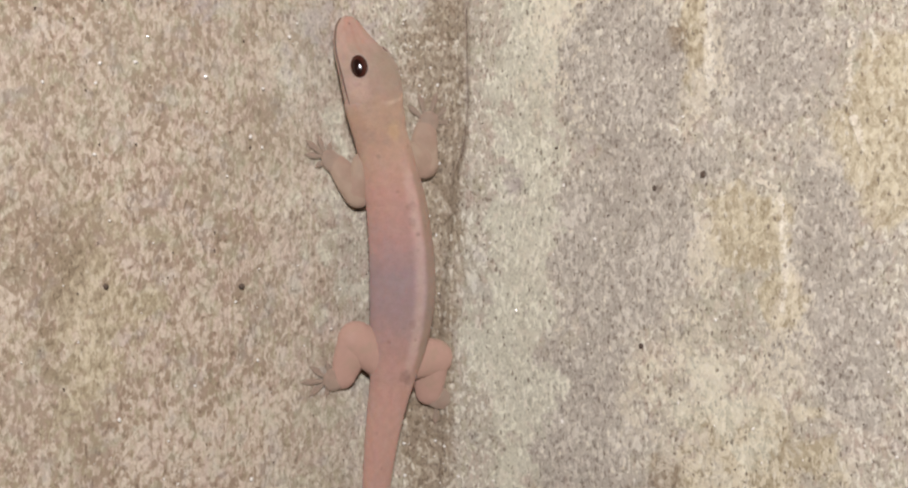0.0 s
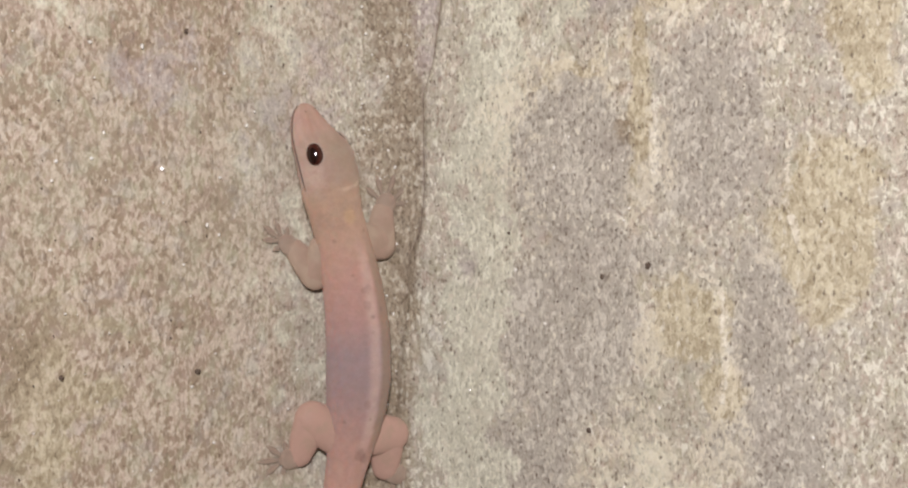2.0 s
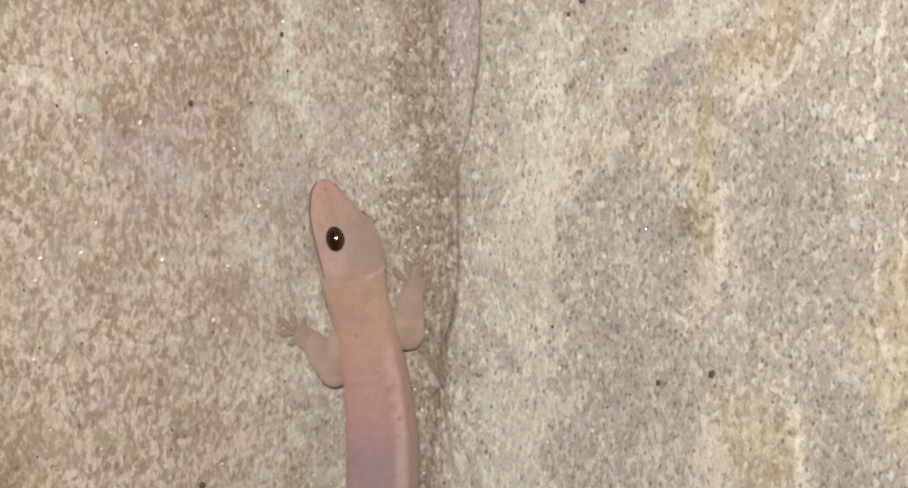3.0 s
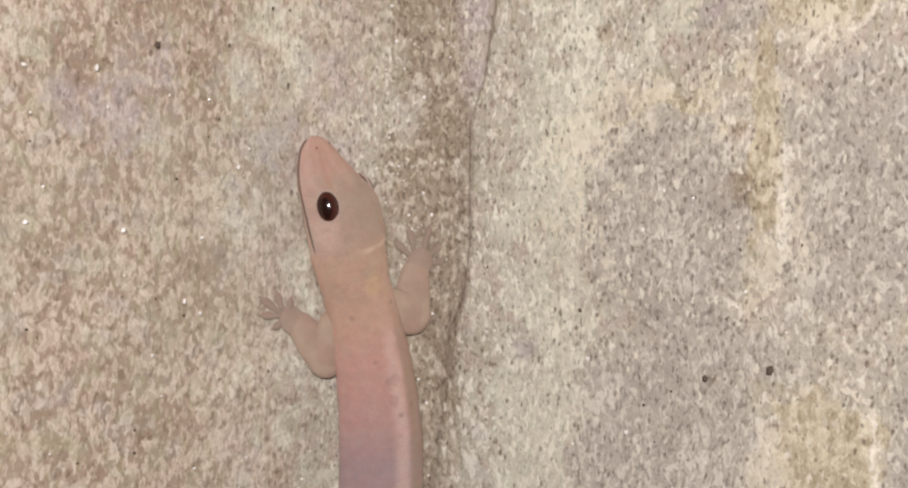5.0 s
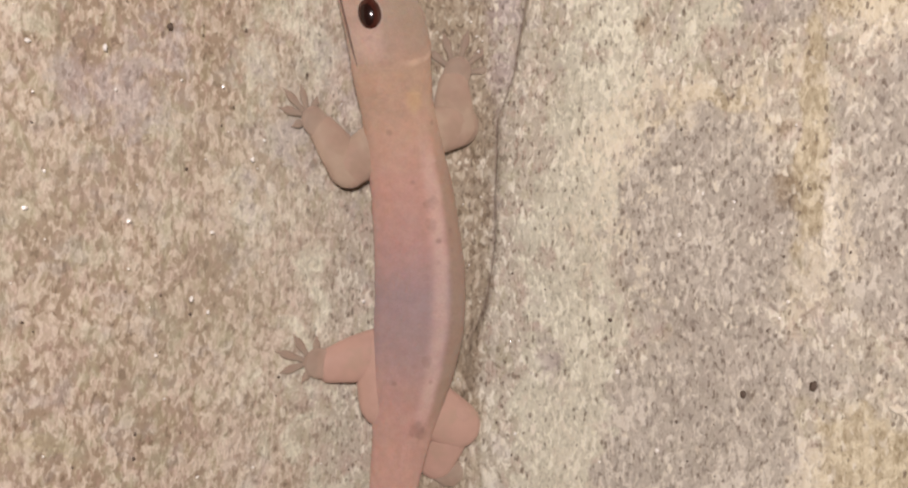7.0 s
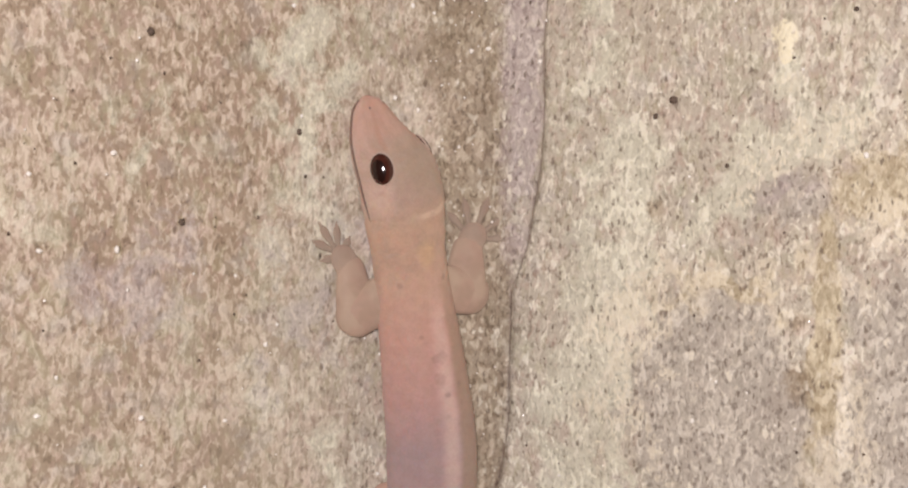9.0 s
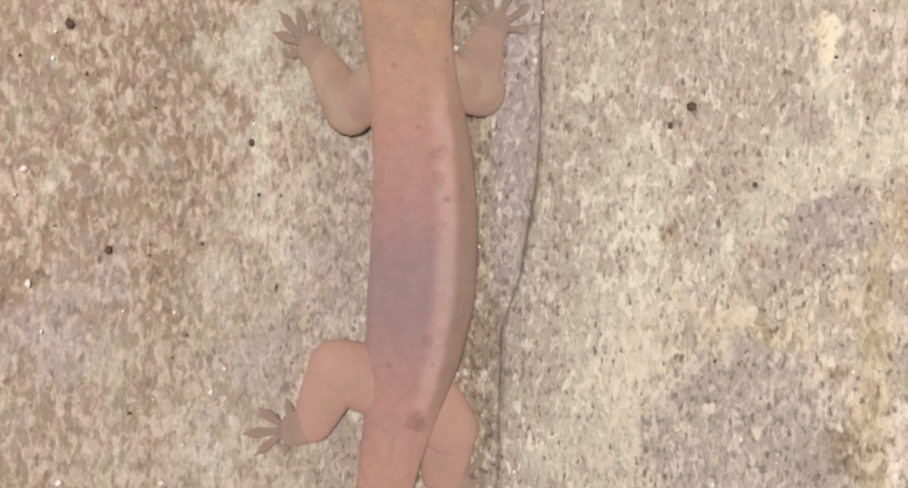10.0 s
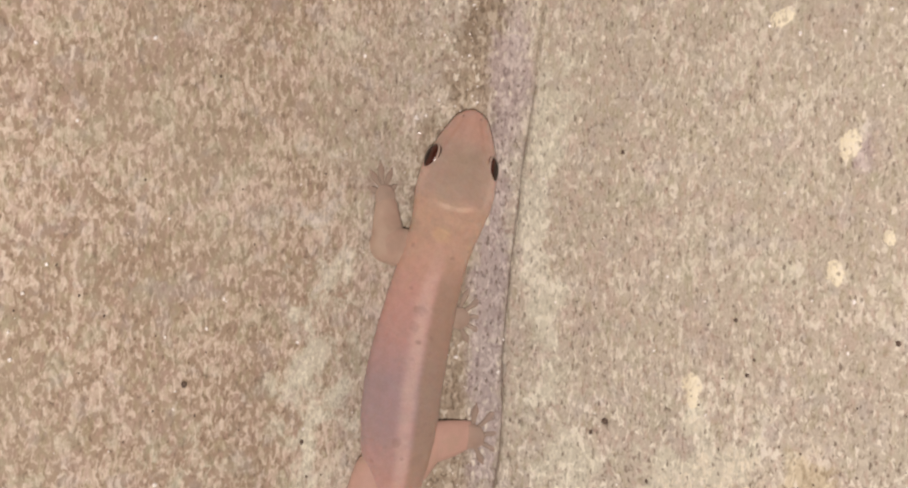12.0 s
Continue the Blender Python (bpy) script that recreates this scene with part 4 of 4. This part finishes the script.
stance(6.8, [(-13.7, 44.5), (-12.8, 37.6), (-11.7, 30.8), (-10.4, 24.1), (-10.2, 16.1), (-10.8, 7.1), (-12.3, -2.7), (-13.0, -14.7), (-14.5, -52.7)],
       (-18.8, 25.4), (-3.4, 17.0), (-17.0, -11.2), (-2.4, -10.4))
stance(7.0, [(-16.2, 45.9), (-13.9, 39.4), (-12.1, 32.9), (-10.3, 26.1), (-8.6, 18.3), (-7.6, 9.4), (-8.4, -0.6), (-9.7, -12.5), (-13.6, -50.4)],
       (-18.6, 27.0), (-3.0, 32.6), (-16.6, 3.0), (-3.4, -8.0))
stance(7.3, REST_B, (-17.6, 29.8), (-3.0, 33.2), (-16.8, 3.6), (-1.6, -1.0))
stance(7.6, REST_B, *FEET_B)
stance(9.58, REST_B, *FEET_B)
stance(9.7, [(-10.4, 60.8), (-10.9, 54.0), (-10.6, 47.1), (-11.2, 40.3), (-12.5, 32.5), (-13.1, 23.5), (-12.5, 13.5), (-11.8, 1.6), (-13.0, -36.4)],
       (-15.4, 47.0), (-3.8, 36.0), (-17.5, 7.5), (-2.0, 6.5))
stance(9.9, [(-9.6, 70.8), (-9.0, 63.8), (-8.7, 56.8), (-8.8, 49.8), (-9.1, 41.8), (-10.6, 32.9), (-11.9, 23.0), (-12.3, 11.0), (-13.2, -27.0)],
       (-16.7, 51.5), (-1.2, 41.5), (-18.6, 15.6), (-2.0, 15.7))
stance(10.0, [(-12.1, 71.4), (-11.0, 64.5), (-10.0, 57.6), (-8.9, 50.7), (-7.5, 42.8), (-7.3, 33.8), (-8.3, 23.9), (-10.3, 12.1), (-14.0, -25.7)],
       (-16.7, 51.9), (-0.3, 54.9), (-16.6, 20.4), (-3.0, 14.8))
stance(10.1, [(-14.0, 72.4), (-12.3, 65.6), (-10.9, 58.8), (-8.9, 52.0), (-7.2, 44.2), (-6.6, 35.3), (-7.6, 25.3), (-9.4, 13.4), (-13.0, -24.3)],
       (-16.9, 51.6), (-1.6, 59.0), (-16.2, 27.0), (-1.8, 20.5))
stance(10.25, [(-14.9, 73.0), (-12.9, 66.3), (-11.5, 59.5), (-10.0, 52.7), (-8.0, 44.9), (-7.0, 36.0), (-7.3, 26.1), (-9.0, 14.2), (-12.5, -23.5)],
       (-16.7, 52.0), (-1.8, 59.0), (-15.2, 28.5), (-1.4, 23.0))
stance(10.45, REST_C, *FEET_C)
stance(11.12, REST_C, *FEET_C)
stance(11.2, [(-7.3, 79.8), (-8.2, 72.9), (-8.8, 65.9), (-9.2, 58.9), (-9.3, 50.9), (-8.8, 42.0), (-8.7, 32.0), (-9.4, 20.0), (-12.0, -18.0)],
       (-15.4, 62.0), (-1.6, 58.5), (-15.0, 29.2), (-0.4, 36.0), 9.0, -2.0)
stance(11.3, [(-1.7, 84.8), (-1.9, 78.0), (-4.6, 71.6), (-7.6, 65.3), (-9.7, 57.8), (-10.6, 48.9), (-10.3, 38.9), (-10.3, 26.9), (-12.2, -11.1)],
       (-12.2, 72.8), (-3.2, 58.4), (-15.2, 29.5), (0.6, 45.2), 12.0, -14.0)
REST_D = [(0.7, 86.0), (-0.4, 79.2), (-3.2, 72.9), (-6.4, 66.9), (-9.0, 59.4), (-11.0, 50.6), (-11.3, 40.6), (-11.4, 28.6), (-12.4, -9.4)]
stance(11.5, REST_D, (-12.2, 73.4), (-3.2, 59.4), (-15.2, 29.5), (0.3, 44.8), 12.0, -20.0)
stance(12.0, REST_D, (-12.2, 73.5), (-3.0, 59.6), (-15.2, 29.5), (0.4, 44.8), 12.0, -20.0)


def glide(s, ys):
    """Cubic through the spine's stations."""
    k = max(0, min(len(SPINE_S) - 2, int(np.searchsorted(SPINE_S, s)) - 1))

    def grad(i):
        a, b = max(i - 1, 0), min(i + 1, len(SPINE_S) - 1)
        return (ys[b] - ys[a]) / (SPINE_S[b] - SPINE_S[a])

    h = SPINE_S[k + 1] - SPINE_S[k]
    t = (s - SPINE_S[k]) / h
    return ((2 * t ** 3 - 3 * t ** 2 + 1) * ys[k] + (t ** 3 - 2 * t ** 2 + t) * h * grad(k)
            + (3 * t ** 2 - 2 * t ** 3) * ys[k + 1] + (t ** 3 - t ** 2) * h * grad(k + 1))


def spine_point(line, s, h=None):
    u, z = glide(s, [p[0] for p in line]), glide(s, [p[1] for p in line])
    lift = axis_height(s) if h is None else h
    lift += 1.1 * math.exp(-((u + 1) / 6) ** 2) * min(1, half_width(s) / 4)
    return on_wall(u * 0.001, BASE + z * 0.001, lift * 0.001)


def frame_of(place, forward, normal):
    y = forward.normalized()
    x = y.cross(normal).normalized()
    z = x.cross(y)
    m = Matrix((x, y, z)).transposed().to_4x4()
    m.translation = place
    return m


def limb_poses(line, kind, side, tip):
    """Two bones and a foot between the body and a spot on the wall."""
    s, l1, l2 = (20.8, ARM if side < 0 else ARM_OUT, FORE) if kind == "arm" else (48.3, THIGH, SHANK)
    u, z = glide(s, [p[0] for p in line]), glide(s, [p[1] for p in line])
    u1, z1 = glide(s - 2, [p[0] for p in line]), glide(s - 2, [p[1] for p in line])
    ahead = Vector((u1 - u, z1 - z)).normalized()
    right = Vector((ahead.y, -ahead.x))
    root = Vector((u, z)) + right * side * half_width(s) * ((0.62 if side < 0 else 0.80) if kind == "arm" else 0.50)
    end = Vector(tip)
    d = end - root
    far = min(max(d.length, abs(l1 - l2) + 1.5), (l1 + l2) * 0.97)
    d.normalize()
    end = root + d * far
    a = (l1 * l1 - l2 * l2 + far * far) / (2 * far)
    b = math.sqrt(max(l1 * l1 - a * a, 0))
    across = Vector((-d.y, d.x))
    if (across.dot(ahead) > 0) == (kind == "arm"):
        across = -across
    knee = root + d * a + across * b

    def place(p, h):
        return on_wall(p.x * 0.001, BASE + p.y * 0.001, h * 0.001)

    p0, n0, _ = place(root, axis_height(s) * (0.62 if kind == "arm" else 0.66))
    p1, n1, _ = place(knee, 1.2 if kind == "arm" else 1.9)
    p2, n2, _ = place(end, 0.60)
    toward = (d * 0.55 + ahead * 0.75 + right * side * 0.25).normalized() if kind == "arm" else (right * side * 0.8 - ahead * 0.1 + d * 0.4).normalized()
    p3, n3, _ = place(end + toward * 1.5, 0.55)
    return frame_of(p0, p1 - p0, n0), frame_of(p1, p2 - p1, n1), frame_of(p2, p3 - p2, n2)


def motions():
    """The gecko rests, then climbs in three short runs."""
    root_rows, rows = [], {}
    for t, line, feet, tip_roll, roll in POSES:
        p, n, _ = spine_point(line, 29.0)
        q, _, _ = spine_point(line, 27.0)
        base = frame_of(p, q - p, n)
        root_rows.append((t, base))
        inv = base.inverted()
        for ob, (s0, s1) in zip(spine_parts, CUTS):
            mid = (s0 + s1) / 2
            lift = axis_height(mid)
            a, na, _ = spine_point(line, s0, lift)
            b, nb, _ = spine_point(line, s1, lift)
            twist = pose(0, 0, 0, 0, roll + (tip_roll - roll) * max(0, min(1, (25.5 - mid) / 14.5)), 0)
            rows.setdefault(ob, []).append((t, inv @ frame_of((a + b) / 2, a - b, na + nb) @ twist))
        for (kind, key), tip in feet.items():
            upper, lower, pad, side = limbs[kind, key]
            for ob, m in zip((upper, lower, pad), limb_poses(line, kind, side, tip)):
                rows.setdefault(ob, []).append((t, inv @ m))
    walk(gecko, root_rows)
    for ob, r in rows.items():
        walk(ob, r)


motions()
